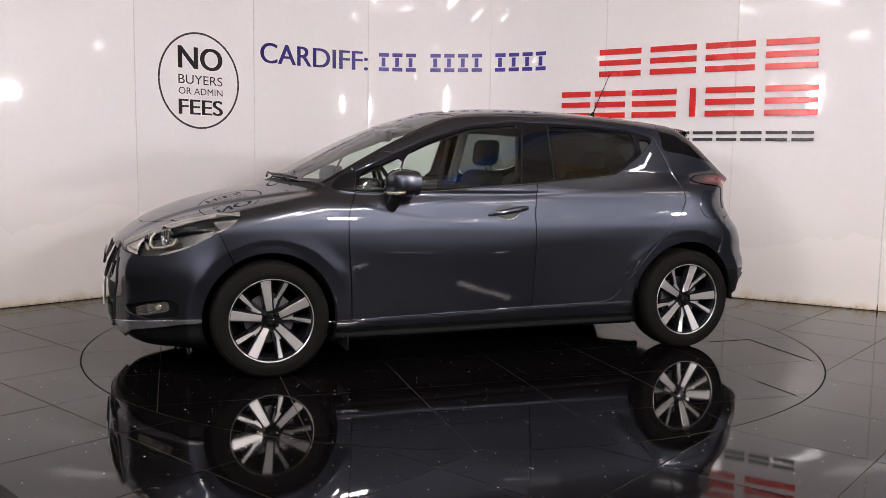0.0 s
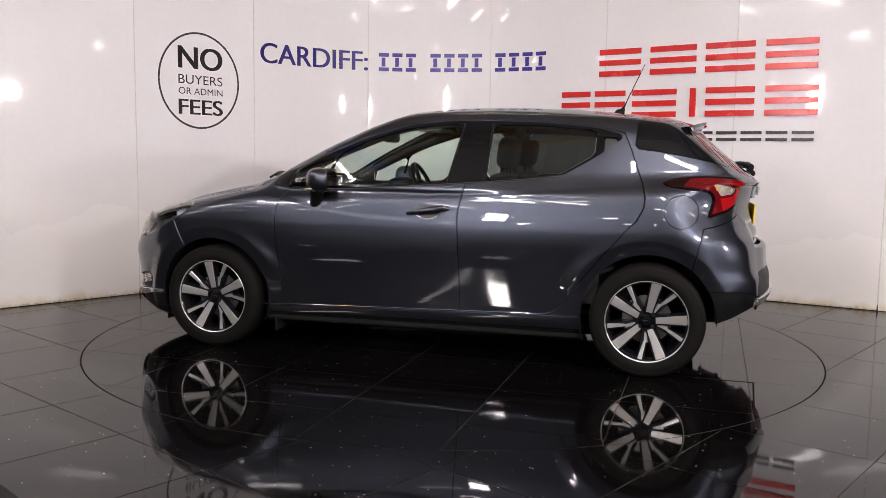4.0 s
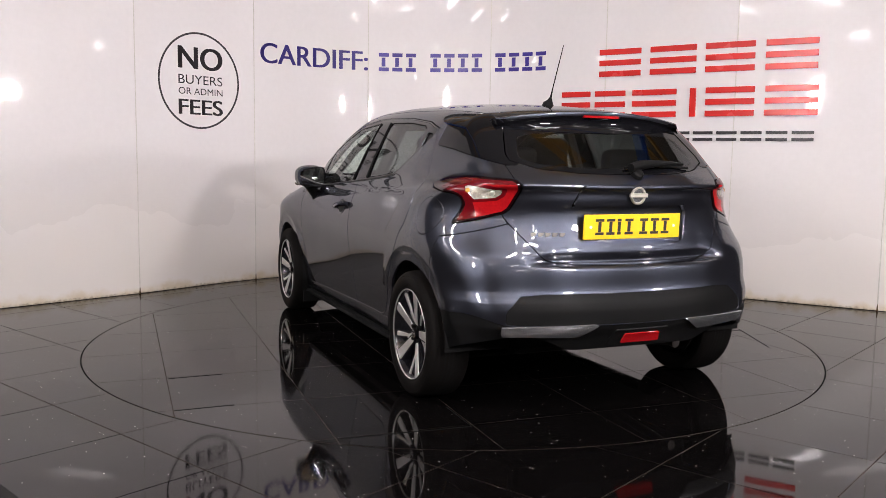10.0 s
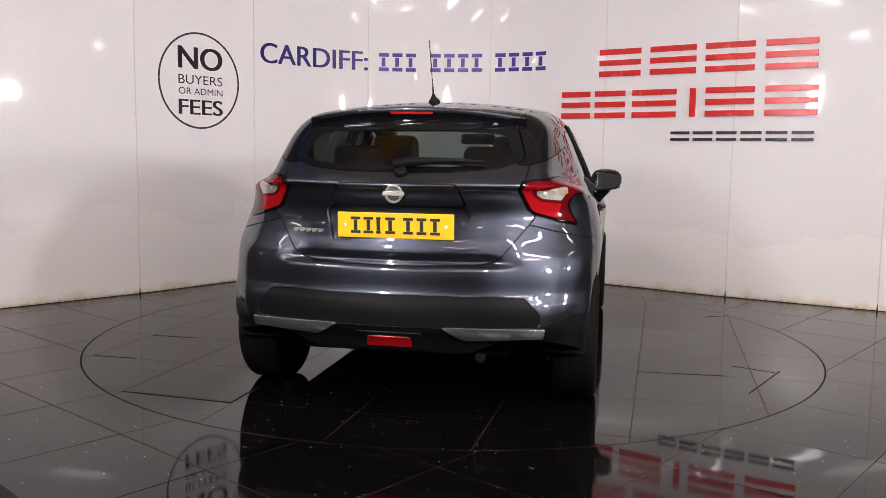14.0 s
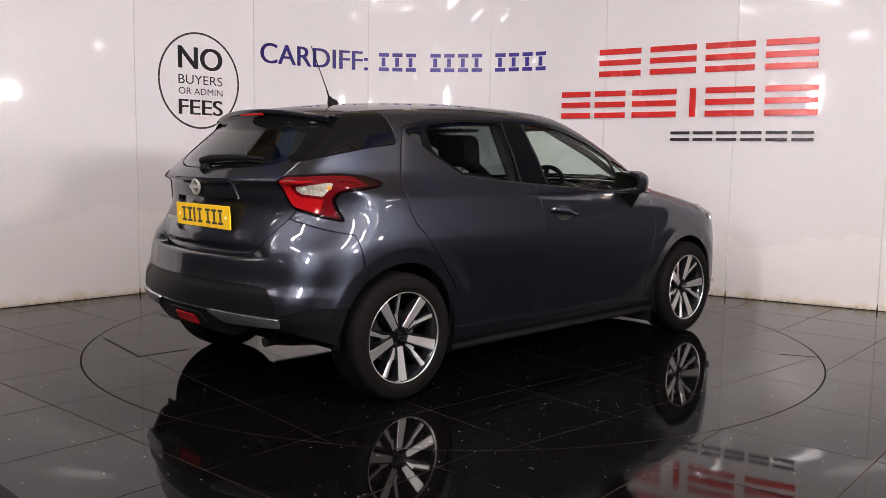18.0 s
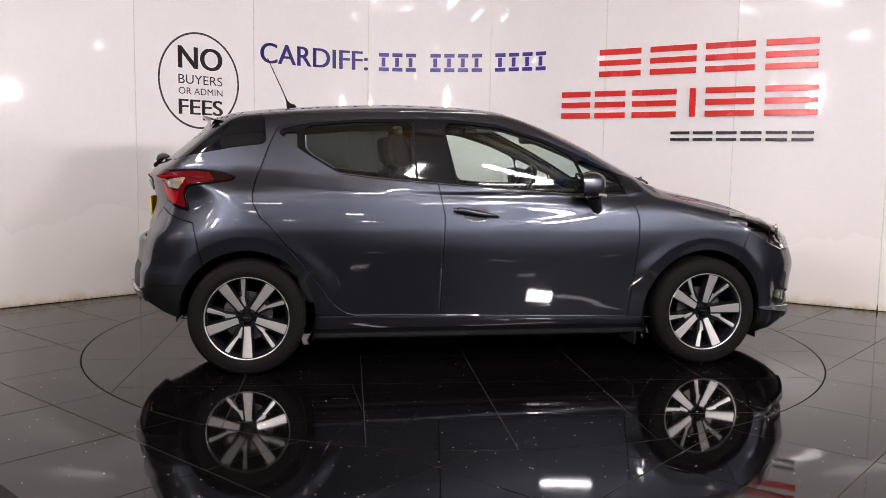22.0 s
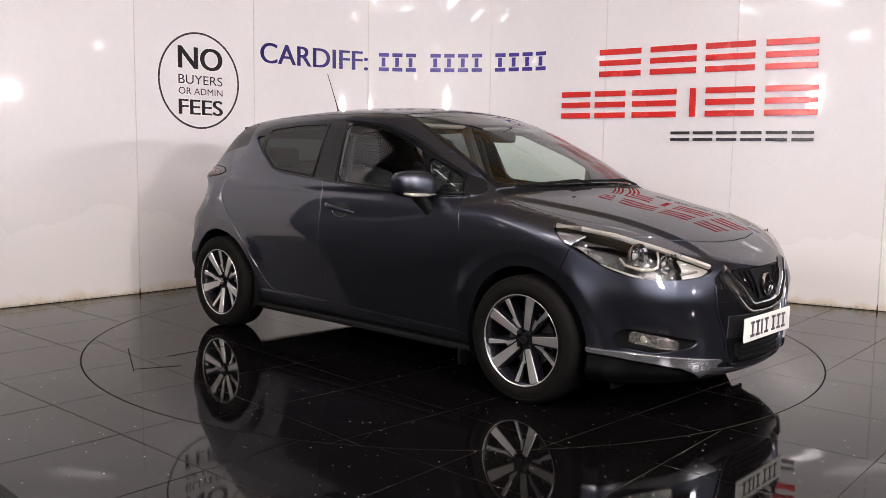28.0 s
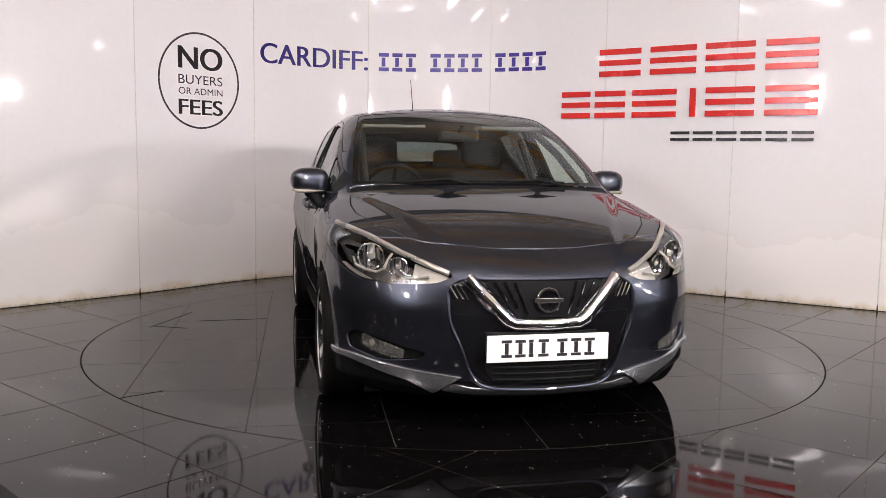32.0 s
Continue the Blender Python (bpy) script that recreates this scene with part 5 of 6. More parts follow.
for y, z, r in ((0.692, 0.726, 0.060), (0.588, 0.690, 0.043)):
    p, n = front_point(y, z)
    m = Matrix.Translation(p + Vector((-0.062, -0.008, 0))) @ Vector((0.94, 0.30, 0.0)).to_track_quat("Z", "Y").to_matrix().to_4x4()
    both_sides("lamp_bowl", lambda: turned([(r, 0.022), (r * 0.94, 0.024), (r * 0.75, 0.006), (r * 0.45, -0.012), (0.001, -0.02)], 16, m, caps=(False, True)), CHROME, label="faceted chrome lamp bowl", smooth=False)
    both_sides("projector", lambda: turned([(r * 0.26, -0.016), (r * 0.25, 0.002), (r * 0.15, 0.008), (0.001, 0.009)], 16, m), REFLECTOR, label="bright bulb shield")
    # upright flutes pressed into the bowl
    for k in (-2, -1, 1, 2):
        f = r * 0.34 * k
        h = math.sqrt(max(r * r * 0.8 - f * f, 0))
        both_sides("bowl_flute", lambda: tube_bm([m @ Vector((f, -h, 0.012)), m @ Vector((f, 0, -0.004 + 0.006 * abs(k))), m @ Vector((f, h, 0.012))], 0.004, 6), CHROME)
# the light guide runs below the outer bowl and rises between the two
guide = [front_point(gy, gz)[0] + Vector((-0.020, 0, 0)) for gy, gz in ((0.758, 0.720), (0.745, 0.690), (0.715, 0.675), (0.670, 0.668), (0.645, 0.684), (0.628, 0.716), (0.606, 0.742))]
both_sides("light_guide", lambda: tube_bm(guide, 0.0065, 8), WHITE_LENS, label="white light guide")
bar = [front_point(gy, gz)[0] + Vector((-0.016, 0, 0)) for gy, gz in ((0.560, 0.650), (0.520, 0.652), (0.470, 0.658))]
both_sides("marker_strip", lambda: tube_bm(bar, 0.006, 8), WHITE_LENS, label="white marker light strip")

BROW = [(1.40, 0.760, 0.846), (1.50, 0.715, 0.836), (1.62, 0.65, 0.809), (1.79, 0.545, 0.750), (1.92, 0.45, 0.697), (1.97, 0.40, 0.674)]


def brow():
    pts = []
    for x, y, z in BROW:
        d = Vector((x - SPINE_F, y, 0)).normalized()
        P, _ = solve(np.array([[SPINE_F, 0.0, z]]), np.array([tuple(d)]), 1.3)
        pts.append(Vector(P[0]) - d * 0.010)
    return tube_bm(pts, 0.012, 8)


both_sides("headlight_brow", brow, REFLECTOR, label="bright strip along the headlight")

# --- grille, emblem, plate, lower trims
v_line = [(-0.325, 0.655), (-0.24, 0.568), (-0.165, 0.492), (-0.135, 0.478), (-0.07, 0.474), (0.0, 0.473), (0.07, 0.474), (0.135, 0.478), (0.165, 0.492), (0.24, 0.568), (0.325, 0.655)]
part("grille_chrome", tube_bm([front_point(y, z)[0] + Vector((-0.012, 0, 0)) for y, z in v_line], 0.03, 16, radii=[0.031, 0.032, 0.031, 0.029, 0.027, 0.027, 0.027, 0.029, 0.031, 0.032, 0.031]), CHROME, car, "chrome V-shaped grille bar", smooth=True)
mesh_area, _ = carve(full, by_front([(0.262, 0.652), (0.120, 0.503), (-0.2, 0.503), (-0.2, 0.652)], 0))
sheet("upper_grille", mesh_area, SHELL, car, out=-0.007, depth=0.002, label="black upper grille")
low_area, _ = carve(full, by_front([(0.262, 0.325), (0.245, 0.262), (0.200, 0.226), (-0.2, 0.222), (-0.2, 0.325)], 1))
sheet("lower_grille", low_area, SHELL, car, out=-0.008, depth=0.002, label="black lower air intake")
for k in range(3):
    for sgn in (1, -1):
        pts = []
        for f in (0.0, 0.5, 1.0):
            y, z = (0.105 + 0.042 * k) + 0.048 * f - 0.02, 0.515 + 0.028 * k + (0.645 - 0.515 - 0.028 * k) * f
            p, n = front_point(y * sgn, z)
            pts.append(p + n * 0.001)
        part("grille_slat", tube_bm(pts, 0.0055, 8), GLOSS_BLACK, car, smooth=True)
        pts = []
        for f in (0.0, 0.5, 1.0):
            y, z = 0.325 + 0.022 * k + 0.030 * f, 0.575 + 0.012 * k + 0.055 * f - 0.01 * k
            p, n = front_point(y * sgn, z)
            pts.append(p + n * -0.008)
        part("grille_slat", tube_bm(pts, 0.004, 8), CHROME, car, smooth=True)
for k in range(3):
    z = 0.245 + 0.026 * k
    part("intake_slat", tube_bm([front_point(y, z)[0] + Vector((-0.004, 0, 0)) for y in np.linspace(-0.22, 0.22, 9)], 0.005, 8), TRIM, car, smooth=True)
GRILLE_EDGE = [(0.405, 0.60), (0.400, 0.50), (0.355, 0.385), (0.313, 0.275), (0.280, 0.230), (0.225, 0.209), (0.11, 0.203), (0.0, 0.202)]
for sgn in (1, -1):
    edge_y, edge_z = smooth_curve([(k, p[0]) for k, p in enumerate(GRILLE_EDGE)]), smooth_curve([(k, p[1]) for k, p in enumerate(GRILLE_EDGE)])
    ks = np.linspace(0, len(GRILLE_EDGE) - 1, 36)
    part("grille_edge", tube_bm([front_point(y * sgn, z)[0] for y, z in zip(edge_y(ks), edge_z(ks))], 0.0075, 8), PAINT, car, "painted edge of the grille opening", smooth=True)
emblem_m = Matrix.Translation((2.058, 0, 0.572)) @ pose(0, 0, 0, 0, 82, 0)
part("front_emblem", turned([(0.053, 0.0), (0.053, 0.010), (0.050, 0.013), (0.043, 0.013), (0.040, 0.009), (0.040, 0.0)], 48, emblem_m, closed=True), CHROME, car, "round chrome ring emblem", smooth=True)
bm = box_bm(-0.010, 0.010, -0.062, 0.062, 0.004, 0.014, 0.002)
bm.transform(emblem_m)
part("emblem_bar", bm, CHROME, car, "plain chrome bar across the emblem")
part("emblem_disc", turned([(0.040, 0.0), (0.040, 0.003), (0.001, 0.003)], 40, emblem_m), GLOSS_BLACK, car)


def number_plate(x, z, tilt, material, label, facing):
    m = Matrix.Translation((x, 0, z)) @ pose(0, 0, 0, 0, tilt, 0) @ pose(0, 0, 0, 0, 0, 0 if facing > 0 else 180)
    bm = box_bm(-0.008, 0.0, -0.26, 0.26, -0.0555, 0.0555, 0.0025)
    bm.transform(m)
    plate = part("number_plate", bm, material, car, label)
    for y in (-0.178, -0.120, -0.075, -0.022, 0.058, 0.118, 0.177):
        w = 0.010 if abs(y + 0.075) < 0.01 else 0.022
        for y0, y1, z0, z1 in ((y - w, y + w, 0.024, 0.036), (y - w, y + w, -0.036, -0.024), (y - 0.008, y + 0.008, -0.023, 0.023)):
            bm = box_bm(-0.0015, 0.0012, y0, y1, z0, z1)
            bm.transform(m)
            part("plain_bar", bm, BLACK_VINYL, plate)
    for y in (-0.225, 0.225):
        part("screw_cap", turned([(0.007, 0.0), (0.006, 0.003), (0.001, 0.0036)], 14, m @ Matrix.Translation((0, y, 0)) @ pose(0, 0, 0, 0, 90, 0)), WHITE_PLATE, plate, smooth=True)
    return plate


number_plate(2.078, 0.381, 0, WHITE_PLATE, "white front number plate with plain black bars", 1)
number_plate(-1.830, 0.847, -3, YELLOW_PLATE, "yellow rear number plate with plain black bars", -1)

chin, _ = carve(full, by_front([(0.83, 0.322), (0.62, 0.292), (0.51, 0.277), (0.345, 0.256), (0.455, 0.190), (0.56, 0.238), (0.83, 0.304)], 0, 1.5))
pair("chin_blade", chin, SATIN, car, out=0.014, depth=0.024, label="satin silver bumper blade")
lip, _ = carve(full, by_front([(-0.2, 0.204), (0.30, 0.207), (0.38, 0.226), (0.43, 0.195), (0.30, 0.176), (-0.2, 0.174)], 1, 1.5))
sheet("front_lip", lip, SATIN, car, out=0.004, depth=0.015, label="satin silver lower lip")
FOG_LAMP = [(1.80, 0.775, 0.402), (1.90, 0.64, 0.372), (1.94, 0.585, 0.352), (1.935, 0.592, 0.314), (1.88, 0.65, 0.322), (1.79, 0.775, 0.352)]
fog_lens, _ = carve(full, by_run(FOG_LAMP, 1))
pair("fog_reflector", fog_lens, FOG_LENS, car, out=-0.016, depth=0.004, label="bright fog light reflector")
for ob in pair("fog_lens", fog_lens, LENS, car, out=-0.005, depth=0.012, label="clear fog light lens"):
    ob.visible_shadow = False
p, n = front_point(0.70, 0.365)
both_sides("fog_bulb", lambda: turned([(0.016, 0.0), (0.014, 0.012), (0.001, 0.015)], 16, Matrix.Translation(p - n * 0.024) @ n.to_track_quat("Z", "Y").to_matrix().to_4x4()), WHITE_LENS)
both_sides("fog_divider", lambda: tube_bm([front_point(0.665, 0.385)[0] - n * 0.008, front_point(0.66, 0.325)[0] - n * 0.008], 0.005, 8), SATIN)

# --- tail trims
blade_m, _ = carve(full, by_rear([(0.655, 0.424), (0.335, 0.430), (0.225, 0.432), (0.325, 0.378), (0.650, 0.386)], 0))
pair("rear_blade", blade_m, SATIN, car, out=0.012, depth=0.022, label="satin silver blade on the rear bumper")
fog_r, _ = carve(full, by_rear([(-0.2, 0.383), (0.092, 0.383), (0.102, 0.338), (-0.2, 0.338)], 0))
sheet("rear_fog_light", fog_r, RED_LENS, car, out=0.010, depth=0.02, label="red rear fog light")
fog_b, _ = carve(full, by_rear([(-0.2, 0.400), (0.14, 0.400), (0.17, 0.322), (-0.2, 0.322)], 0))
sheet("fog_surround", fog_b, TRIM, car, out=0.004, depth=0.02, label="black fog light surround")
p, n = rear_point(0, 0.988)
ring_m = Matrix.Translation(p + n * 0.0145) @ n.to_track_quat("Z", "Y").to_matrix().to_4x4()
part("rear_emblem", turned([(0.040, 0.0), (0.040, 0.008), (0.038, 0.010), (0.032, 0.010), (0.030, 0.007), (0.030, 0.0)], 40, ring_m, closed=True), REFLECTOR, car, "round chrome ring emblem", smooth=True)
part("emblem_disc", turned([(0.031, 0.001), (0.031, 0.004), (0.001, 0.005)], 32, ring_m), SATIN, car, smooth=True)
part("emblem_bar", box_bm(p.x - 0.0275, p.x - 0.0165, -0.047, 0.047, 0.979, 0.997, 0.002), REFLECTOR, car, "plain chrome bar across the emblem")
for k in range(5):
    q, n = rear_point(0.475 - 0.0315 * k, 0.814)
    part("badge_bar", box_bm(q.x - 0.003, q.x + 0.003, q.y - 0.013, q.y + 0.013, 0.806, 0.822, 0.001), REFLECTOR, car, "plain chrome badge bar")

ys = np.linspace(-0.515, 0.515, 31)
Vt, Ft, Vu, Fu = [], [], [], []
for y in ys:
    front = top_point(-1.43 + 0.12 * y * y, y)[0]
    mid = top_point(-1.46 + 0.10 * y * y, y)[0]
    tx, tz = -1.556 + 0.40 * y * y, 1.372 - 0.15 * y * y
    back = rear_point(y, 1.265)[0]
    Vt += [(front.x, y, front.z + 0.001), (mid.x - 0.03, y, mid.z - 0.001), (tx + 0.004, y, tz), (tx, y, tz - 0.006), (tx + 0.006, y, tz - 0.020)]
    Vu += [(tx + 0.006, y, tz - 0.020), (tx + 0.03, y, tz - 0.045), (back.x + 0.004, y, 1.262)]
for k in range(len(ys) - 1):
    for j in range(4):
        q = 5 * k + j
        Ft.append((q, q + 5, q + 6, q + 1))
    for j in range(2):
        q = 3 * k + j
        Fu.append((q, q + 3, q + 4, q + 1))
mesh_object("roof_spoiler", Vt, Ft, PAINT, car, "body-coloured roof spoiler", smooth=True)
mesh_object("spoiler_underside", Vu, Fu, GLOSS_BLACK, car, "gloss black underside of the spoiler", smooth=True)
def spoiler_end():
    bm = bmesh.new()
    q = [Vt[5 * (len(ys) - 1) + j] for j in range(5)] + [Vu[3 * (len(ys) - 1) + j] for j in (1, 2)]
    bm.faces.new([bm.verts.new(v) for v in q])
    bm.faces.ensure_lookup_table()
    made = bmesh.ops.extrude_face_region(bm, geom=bm.faces[:])["geom"]
    for v in made:
        if isinstance(v, bmesh.types.BMVert):
            v.co.y += 0.006
            v.co.x += 0.004
    bmesh.ops.recalc_face_normals(bm, faces=bm.faces)
    return bm
both_sides("spoiler_end", spoiler_end, GLOSS_BLACK, smooth=False)
part("high_brake_light", box_bm(-1.552, -1.528, -0.10, 0.10, 1.340, 1.352, 0.003), RED_LENS, car, "red high-level brake light")

# rear wiper
q, n = rear_point(-0.02, 1.075)
part("wiper_hub", turned([(0.030, 0.0), (0.028, 0.018), (0.020, 0.026), (0.001, 0.028)], 24, Matrix.Translation(q) @ n.to_track_quat("Z", "Y").to_matrix().to_4x4()), TRIM, car, smooth=True)
part("rear_wiper", tube_bm([rear_point(0.015, 1.088)[0] + n * 0.030, rear_point(-0.05, 1.100)[0] + n * 0.030, rear_point(-0.16, 1.112)[0] + n * 0.024, rear_point(-0.27, 1.118)[0] + n * 0.017, rear_point(-0.36, 1.120)[0] + n * 0.010], 0.011, 10, radii=[0.020, 0.022, 0.016, 0.012, 0.006]), TRIM, car, "black rear wiper arm", smooth=True)
part("wiper_blade", tube_bm([rear_point(y, 1.105 + 0.012 * (1 - abs(y + 0.18) / 0.2))[0] + n * 0.006 for y in np.linspace(0.02, -0.38, 9)], 0.006, 8), TRIM, car, "black rear wiper blade", smooth=True)

# --- roof aerial
part("aerial_base", tube_bm([(-1.035, 0, 1.415), (-1.045, 0, 1.432), (-1.058, 0, 1.447), (-1.068, 0, 1.468)], 0.02, 14, radii=[0.032, 0.030, 0.016, 0.0055]), TRIM, car, "black aerial base", smooth=True)
part("aerial", tube_bm([(-1.067, 0, 1.465), (-1.085, 0, 1.51), (-1.182, 0, 1.722)], 0.003, 8, radii=[0.0055, 0.0032, 0.0022]), TRIM, car, "thin black roof aerial", smooth=True)

# --- front wipers
for y0, y1, reach in ((0.42, -0.20, 0.62), (-0.10, -0.56, 0.46)):
    pts = []
    for f in np.linspace(0, 1, 7):
        y = y0 + (y1 - y0) * f
        q, n = top_point(1.100 - 0.30 * y * y - 0.01 * f * (1 - f), y)
        pts.append(q + n * 0.009)
    part("wiper_blade", tube_bm(pts, 0.007, 8), TRIM, car, "black windscreen wiper", smooth=True)
    q, n = top_point(1.135 - 0.28 * y0 * y0, y0)
    part("wiper_arm", tube_bm([q + n * 0.012, (q + pts[3]) / 2 + n * 0.024, pts[3]], 0.007, 8), TRIM, car, smooth=True)

# --- door mirrors
def mirror_shell():
    bm = bmesh.new()
    bmesh.ops.create_uvsphere(bm, u_segments=36, v_segments=24, radius=1)
    for v in bm.verts:
        x, y, z = v.co
        s = lambda a, p: math.copysign(abs(a) ** p, a)
        x, y, z = s(x, 0.85), s(y, 0.72), s(z, 0.74)
        taper = 1 - 0.22 * (y + 1) / 2
        v.co = (0.590 + 0.082 * x - 0.045 * (y + 1) / 2, 0.868 + 0.104 * y, 1.000 + 0.090 * z * taper * (1.0 if z > 0 else 0.86) + 0.008 * y)
        if v.co.x < 0.520:
            v.co.x = 0.520 - 0.025 * (y + 1) / 2
    return bm


both_sides("door_mirror", mirror_shell, PAINT, label="dark grey door mirror housing")
def mirror_face(inset, x0, x1):
    ring = rounded([(0.778 + inset, 0.930 + inset), (0.952 - inset, 0.946 + inset), (0.966 - inset, 1.052 - inset), (0.782 + inset, 1.078 - inset)], 3)
    bm = prism_bm(ring, x0, x1, 0.003)
    bm.transform(Matrix(((0, 0, 1, 0), (1, 0, 0, 0), (0, 1, 0, 0), (0, 0, 0, 1))))
    bmesh.ops.recalc_face_normals(bm, faces=bm.faces)
    return bm


both_sides("mirror_surround", lambda: mirror_face(0.0, 0.500, 0.520), TRIM, label="black rim round the mirror glass", smooth=False)
def mirror_lamp():
    bm = tube_bm([(0.650, 0.80, 0.958), (0.648, 0.868, 0.953), (0.624, 0.936, 0.954), (0.583, 0.960, 0.960)], 0.012, 10, radii=[0.004, 0.009, 0.010, 0.006])
    return bm
both_sides("mirror_indicator", mirror_lamp, WHITE_LENS, label="clear indicator strip on the mirror")
both_sides("mirror_base", lambda: tube_bm([(0.585, 0.86, 0.955), (0.60, 0.84, 0.92), (0.615, 0.815, 0.885), (0.62, 0.80, 0.862)], 0.03, 14, radii=[0.045, 0.036, 0.033, 0.038]), TRIM, label="black mirror foot")
both_sides("mirror_glass", lambda: mirror_face(0.010, 0.4955, 0.508), MIRROR, label="mirror glass", smooth=False)

# --- door handles
def handle():
    pts = []
    for f, lift in ((0.0, 0.006), (0.12, 0.024), (0.3, 0.030), (0.5, 0.031), (0.7, 0.028), (0.88, 0.020), (1.0, 0.004)):
        x = -0.178 + 0.24 * f
        q, n = side_point(x, 0.866 - 0.036 * f)
        pts.append(q + n * lift)
    return tube_bm(pts, 0.012, 10, radii=[0.012, 0.017, 0.0165, 0.0155, 0.0145, 0.0125, 0.007])
both_sides("door_handle", handle, PAINT, label="body-coloured pull handle")
# a dark patch, laid just proud of the door, for the shade in the bowl
bowl, _ = carve(full, lambda V: np.maximum(np.hypot((V[:, 0] + 0.055) / 0.070, (V[:, 2] - 0.846) / 0.041) * 0.041 - 0.041, 0.4 - np.abs(V[:, 1])))
pair("bowl_shade", bowl, SEAL, car, out=0.0015, depth=0.001, label="dark patch for the shade in the bowl behind the handle")
both_sides("key_lock", lambda: turned([(0.0095, 0.0), (0.008, 0.003), (0.001, 0.0032)], 16, Matrix.Translation(side_point(-0.160, 0.864)[0] + side_point(-0.160, 0.864)[1] * 0.026) @ pose(0, 0, 0, -90, 0, 0)), CHROME)

# --- bright strip along the sill and window seals
for sgn in (1, -1):
    part("belt_seal", tube_bm([side_point(x, z - 0.004, sgn)[0] + side_point(x, z - 0.004, sgn)[1] * 0.002 for x, z in ((0.80, 0.958), (0.60, 0.953), (0.30, 0.968), (-0.14, 0.999), (-0.37, 1.016), (-0.62, 1.037), (-0.78, 1.056))], 0.0045, 8), SEAL, car, "black rubber window seal", smooth=True)
    part("pillar_seal", tube_bm([side_point(x, z, sgn)[0] + side_point(x, z, sgn)[1] * 0.002 for x, z in ((-0.155, 1.006), (-0.185, 1.15), (-0.222, 1.335))], 0.006, 8), TRIM, car, smooth=True)
    part("pillar_seal", tube_bm([side_point(x, z, sgn)[0] + side_point(x, z, sgn)[1] * 0.002 for x, z in ((-0.372, 1.022), (-0.376, 1.15), (-0.384, 1.335))], 0.006, 8), TRIM, car, smooth=True)

# --- cabin
part("cabin_floor", box_bm(-1.55, 1.02, -0.72, 0.72, 0.30, 0.33, 0.01), SHELL, car)
def soft_block(x0, x1, y0, y1, z0, z1, lean=0.0, bevel=0.05):
    bm = box_bm(x0, x1, y0, y1, z0, z1, bevel, 4)
    for v in bm.verts:
        v.co.x -= lean * (v.co.z - z0)
    return bm
for y in (0.36, -0.36):
    part("front_seat_cushion", soft_block(-0.30, 0.24, y - 0.25, y + 0.25, 0.36, 0.55), FABRIC, car, "charcoal cloth seat cushion", smooth=True)
    part("front_seat_back", soft_block(-0.32, -0.17, y - 0.24, y + 0.24, 0.50, 1.06, 0.30, 0.06), FABRIC, car, "charcoal cloth seat back", smooth=True)
    part("headrest", soft_block(-0.47, -0.36, y - 0.135, y + 0.135, 1.09, 1.27, 0.12, 0.045), FABRIC, car, "charcoal cloth headrest", smooth=True)
    for dy in (-0.05, 0.05):
        part("headrest_post", tube_bm([(-0.465, y + dy, 1.03), (-0.43, y + dy, 1.11)], 0.006, 8), CHROME, car, smooth=True)
part("rear_bench", soft_block(-1.12, -0.62, -0.60, 0.60, 0.40, 0.60), FABRIC, car, "charcoal cloth rear bench", smooth=True)
part("rear_seat_back", soft_block(-1.16, -1.02, -0.58, 0.58, 0.55, 1.06, 0.28, 0.05), FABRIC, car, "charcoal cloth rear seat back", smooth=True)
for y in (0.33, -0.33):
    part("rear_headrest", soft_block(-1.31, -1.22, y - 0.13, y + 0.13, 1.05, 1.20, 0.1, 0.04), FABRIC, car, "charcoal cloth headrest", smooth=True)
part("parcel_shelf", box_bm(-1.70, -1.28, -0.52, 0.52, 0.985, 1.0, 0.005), FABRIC, car, "dark parcel shelf")
def dash():
    bm = box_bm(0.42, 1.02, -0.66, 0.66, 0.52, 0.955, 0.06, 4)
    for v in bm.verts:
        if v.co.x > 0.7:
            v.co.z -= 0.02
            v.co.y *= 0.96
    return bm
part("dashboard", dash(), TRIM, car, "black dashboard", smooth=True)
part("instrument_hood", soft_block(0.38, 0.56, -0.50, -0.22, 0.86, 1.0, 0.2, 0.05), TRIM, car, smooth=True)
wheel_m = Matrix.Translation((0.30, -0.36, 0.93)) @ pose(0, 0, 0, 0, -66, 0)
ring = [wheel_m @ Vector((0.178 * math.cos(a), 0.178 * math.sin(a), 0)) for a in np.linspace(0, 2 * math.pi, 41)]
part("steering_wheel", tube_bm(ring, 0.015, 10), TRIM, car, "black steering wheel", smooth=True)
for a in (0, 180, 270):
    part("wheel_spoke", tube_bm([wheel_m @ Vector((0.05 * math.cos(radians(a + 90)), 0.05 * math.sin(radians(a + 90)), -0.01)), wheel_m @ Vector((0.17 * math.cos(radians(a + 90)), 0.17 * math.sin(radians(a + 90)), 0))], 0.015, 8), TRIM, car, smooth=True)
part("wheel_boss", turned([(0.065, -0.03), (0.06, 0.01), (0.04, 0.02), (0.001, 0.022)], 24, wheel_m), TRIM, car, smooth=True)
part("rear_view_mirror", soft_block(0.40, 0.45, -0.12, 0.12, 1.235, 1.305, 0.0, 0.022), TRIM, car, "black rear-view mirror", smooth=True)
part("mirror_stem", tube_bm([(0.44, 0, 1.29), (0.50, 0, 1.315)], 0.012, 8), TRIM, car, smooth=True)
for y in (0.36, -0.36):
    q, n = top_point(0.27, y)
    part("sun_visor", soft_block(q.x - 0.14, q.x + 0.02, y - 0.19, y + 0.19, q.z - 0.065, q.z - 0.045, -0.3, 0.008), FABRIC_LIGHT, car, "grey sun visor", smooth=True)
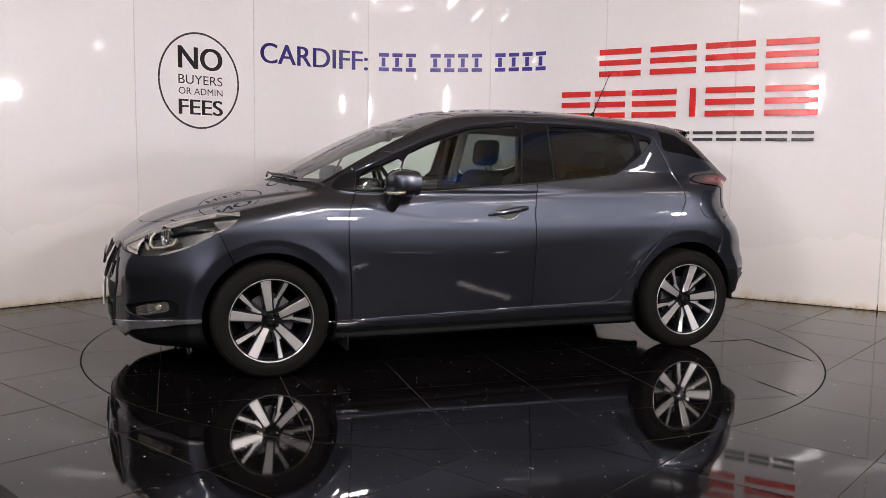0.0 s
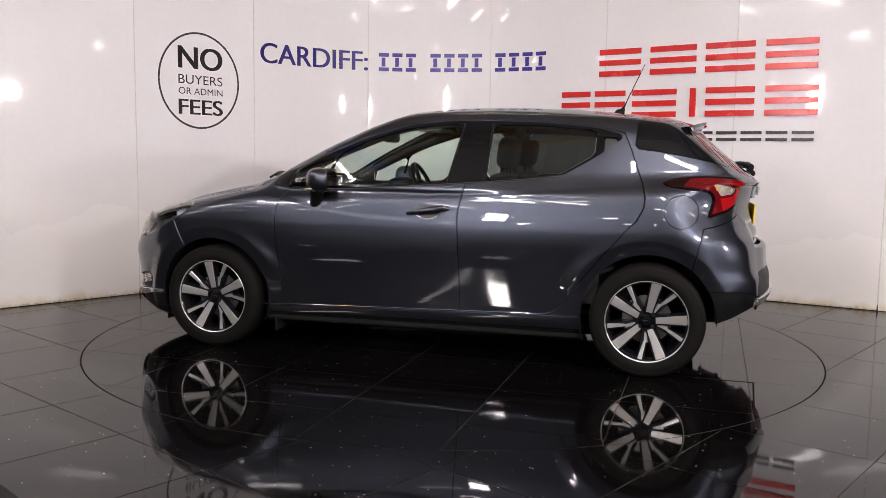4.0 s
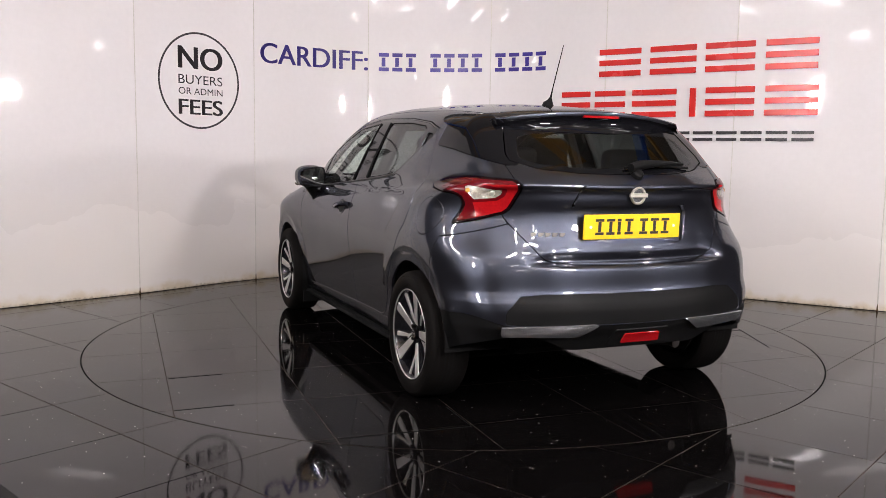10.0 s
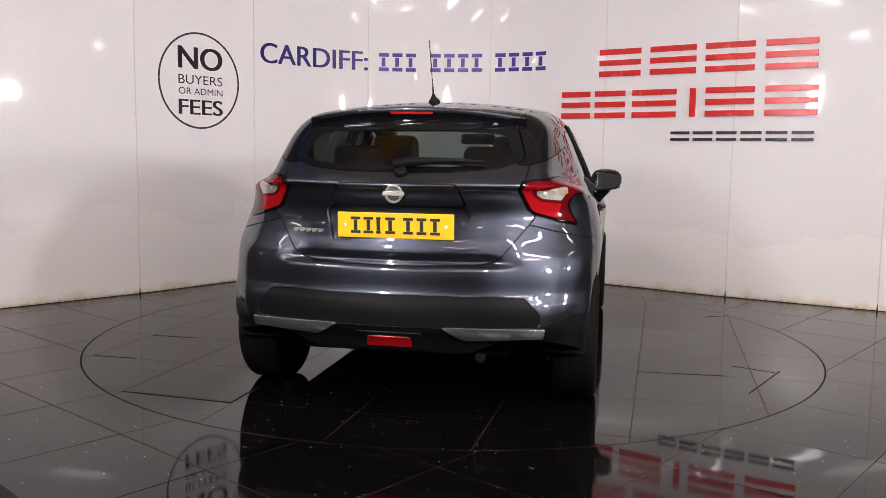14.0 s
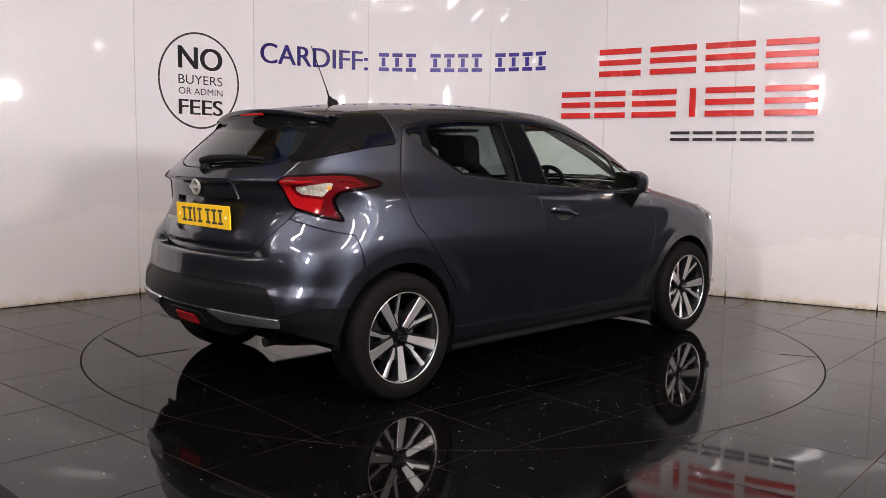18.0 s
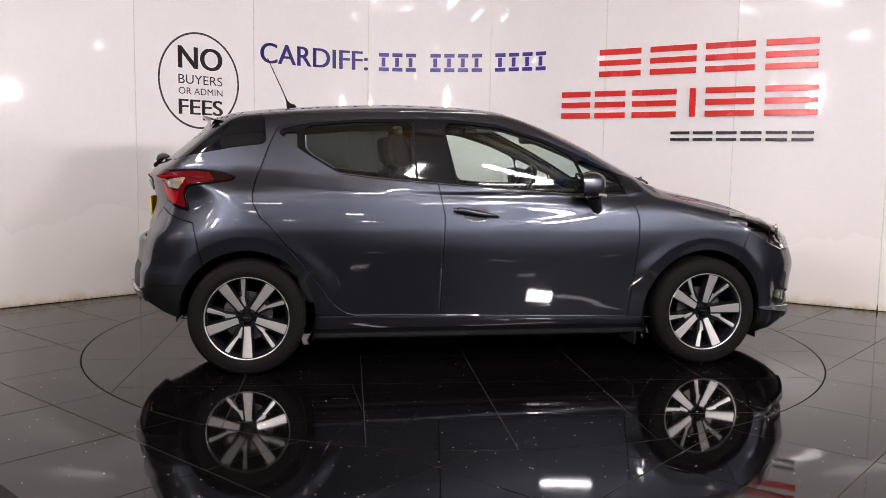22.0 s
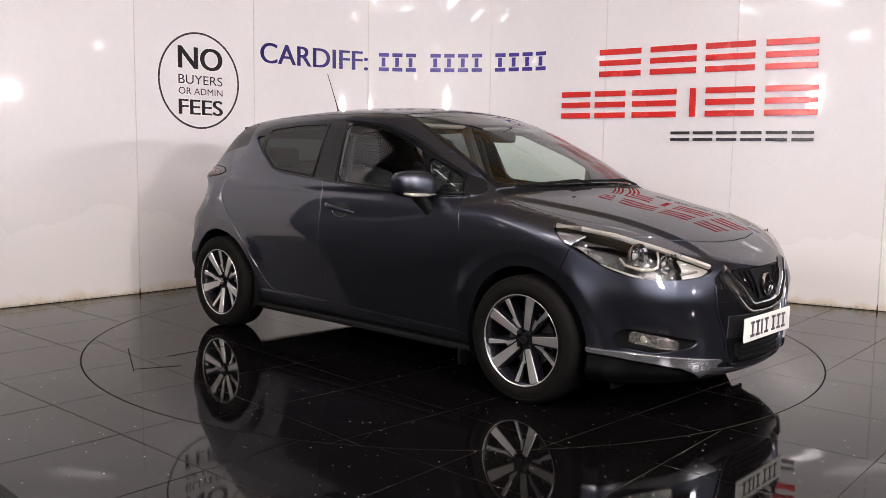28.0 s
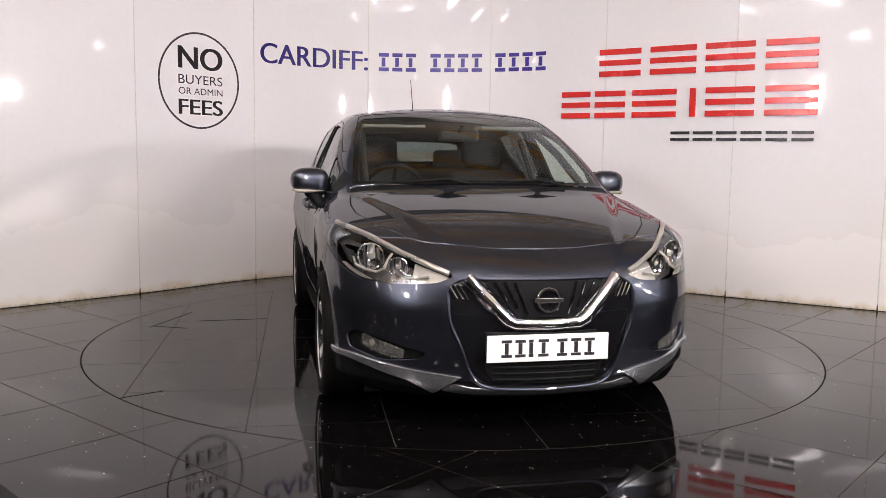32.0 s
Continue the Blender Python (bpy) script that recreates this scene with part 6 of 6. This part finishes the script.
for sgn in (1, -1):
    part("pillar_lining", tube_bm([(0.86, 0.60 * sgn, 1.0), (0.52, 0.575 * sgn, 1.17), (0.12, 0.53 * sgn, 1.33)], 0.022, 8), FABRIC, car, smooth=True)
    part("pillar_lining", tube_bm([(-0.30, 0.70 * sgn, 0.98), (-0.32, 0.63 * sgn, 1.15), (-0.34, 0.55 * sgn, 1.34)], 0.035, 8), FABRIC_LIGHT, car, smooth=True)
    part("door_lining", box_bm(-1.0, 0.75, 0.745 * sgn - 0.02, 0.745 * sgn + 0.02, 0.36, 0.955, 0.015), FABRIC, car)
    # the belt hangs down along the centre pillar
    part("seat_belt", tube_bm([(-0.23, 0.575 * sgn, 1.27), (-0.20, 0.66 * sgn, 1.0), (-0.16, 0.70 * sgn, 0.60)], 0.018, 8), FABRIC, car, "dark seat belt", smooth=True)


def sill_edge():
    line = []
    for x, z in [(-0.905, 0.485), (-0.865, 0.430), (-0.823, 0.372), (-0.79, 0.338), (-0.755, 0.314), (-0.70, 0.300)] + [(-0.6 + 0.1 * k, 0.2865 - 0.021 * (-0.6 + 0.1 * k)) for k in range(17)]:
        p, n = side_point(x, z)
        line.append(p + n * -0.001)
    return tube_bm(line, 0.0034, 8)


both_sides("sill_edge", sill_edge, PAINT, label="bright rounded upper edge of the sill")


def door_card():
    bm = bmesh.new()
    rows = []
    for k in range(37):
        x = -0.98 + 0.05 * k
        zb = 0.985 + (-0.06 if x > 0.3 else 0.0) - 0.045 * min(max((x + 0.5) / 0.8, 0), 1) + 0.10 * max(0, (-0.75 - x) / 0.2)
        y = side_point(x, zb)[0].y
        rows.append([bm.verts.new((x, y - dy, zb + dz)) for dy, dz in ((0.016, 0.002), (0.03, 0.012), (0.06, 0.004), (0.085, -0.03), (0.085, -0.5))])
    for p, q in zip(rows, rows[1:]):
        for k in range(4):
            bm.faces.new((p[k], q[k], q[k + 1], p[k + 1]))
    return bm


both_sides("door_card", door_card, FABRIC, label="charcoal inner door trim")


# a thin silver arc for the glint along the lower lip of the bowl
def bowl_glint():
    return tube_bm([side_point(-0.055 + 0.071 * math.cos(a), 0.846 + 0.042 * math.sin(a))[0] + Vector((0, 0.001, 0)) for a in [radians(170 + 10 * k) for k in range(21)]], 0.0028, 6)


both_sides("bowl_glint", bowl_glint, SATIN, label="silver arc for the glint on the lower edge of the handle bowl")
for x, y, z, r, material, name in ((-1.585, 0.706, 1.002, 0.012, AMBER, "amber_bulb"), (-1.690, 0.660, 0.993, 0.013, REFLECTOR, "clear_bulb")):
    d = Vector((x - SPINE_R, y, 0)).normalized()
    P, _ = solve(np.array([[SPINE_R, 0.0, z]]), np.array([tuple(d)]), 1.3)
    bulb_m = Matrix.Translation(Vector(P[0])) @ Vector(body_normals(P)[0]).to_track_quat("Z", "Y").to_matrix().to_4x4()
    both_sides(name, lambda: turned([(r, 0.001), (r * 0.9, 0.005), (r * 0.5, 0.0075), (0.001, 0.008)], 20, bulb_m), material, label="bulb behind the clear lens")

for ob in car.children:
    ob.location = Vector(ob.location) + Vector((CAR_OX, CAR_OY, 0))


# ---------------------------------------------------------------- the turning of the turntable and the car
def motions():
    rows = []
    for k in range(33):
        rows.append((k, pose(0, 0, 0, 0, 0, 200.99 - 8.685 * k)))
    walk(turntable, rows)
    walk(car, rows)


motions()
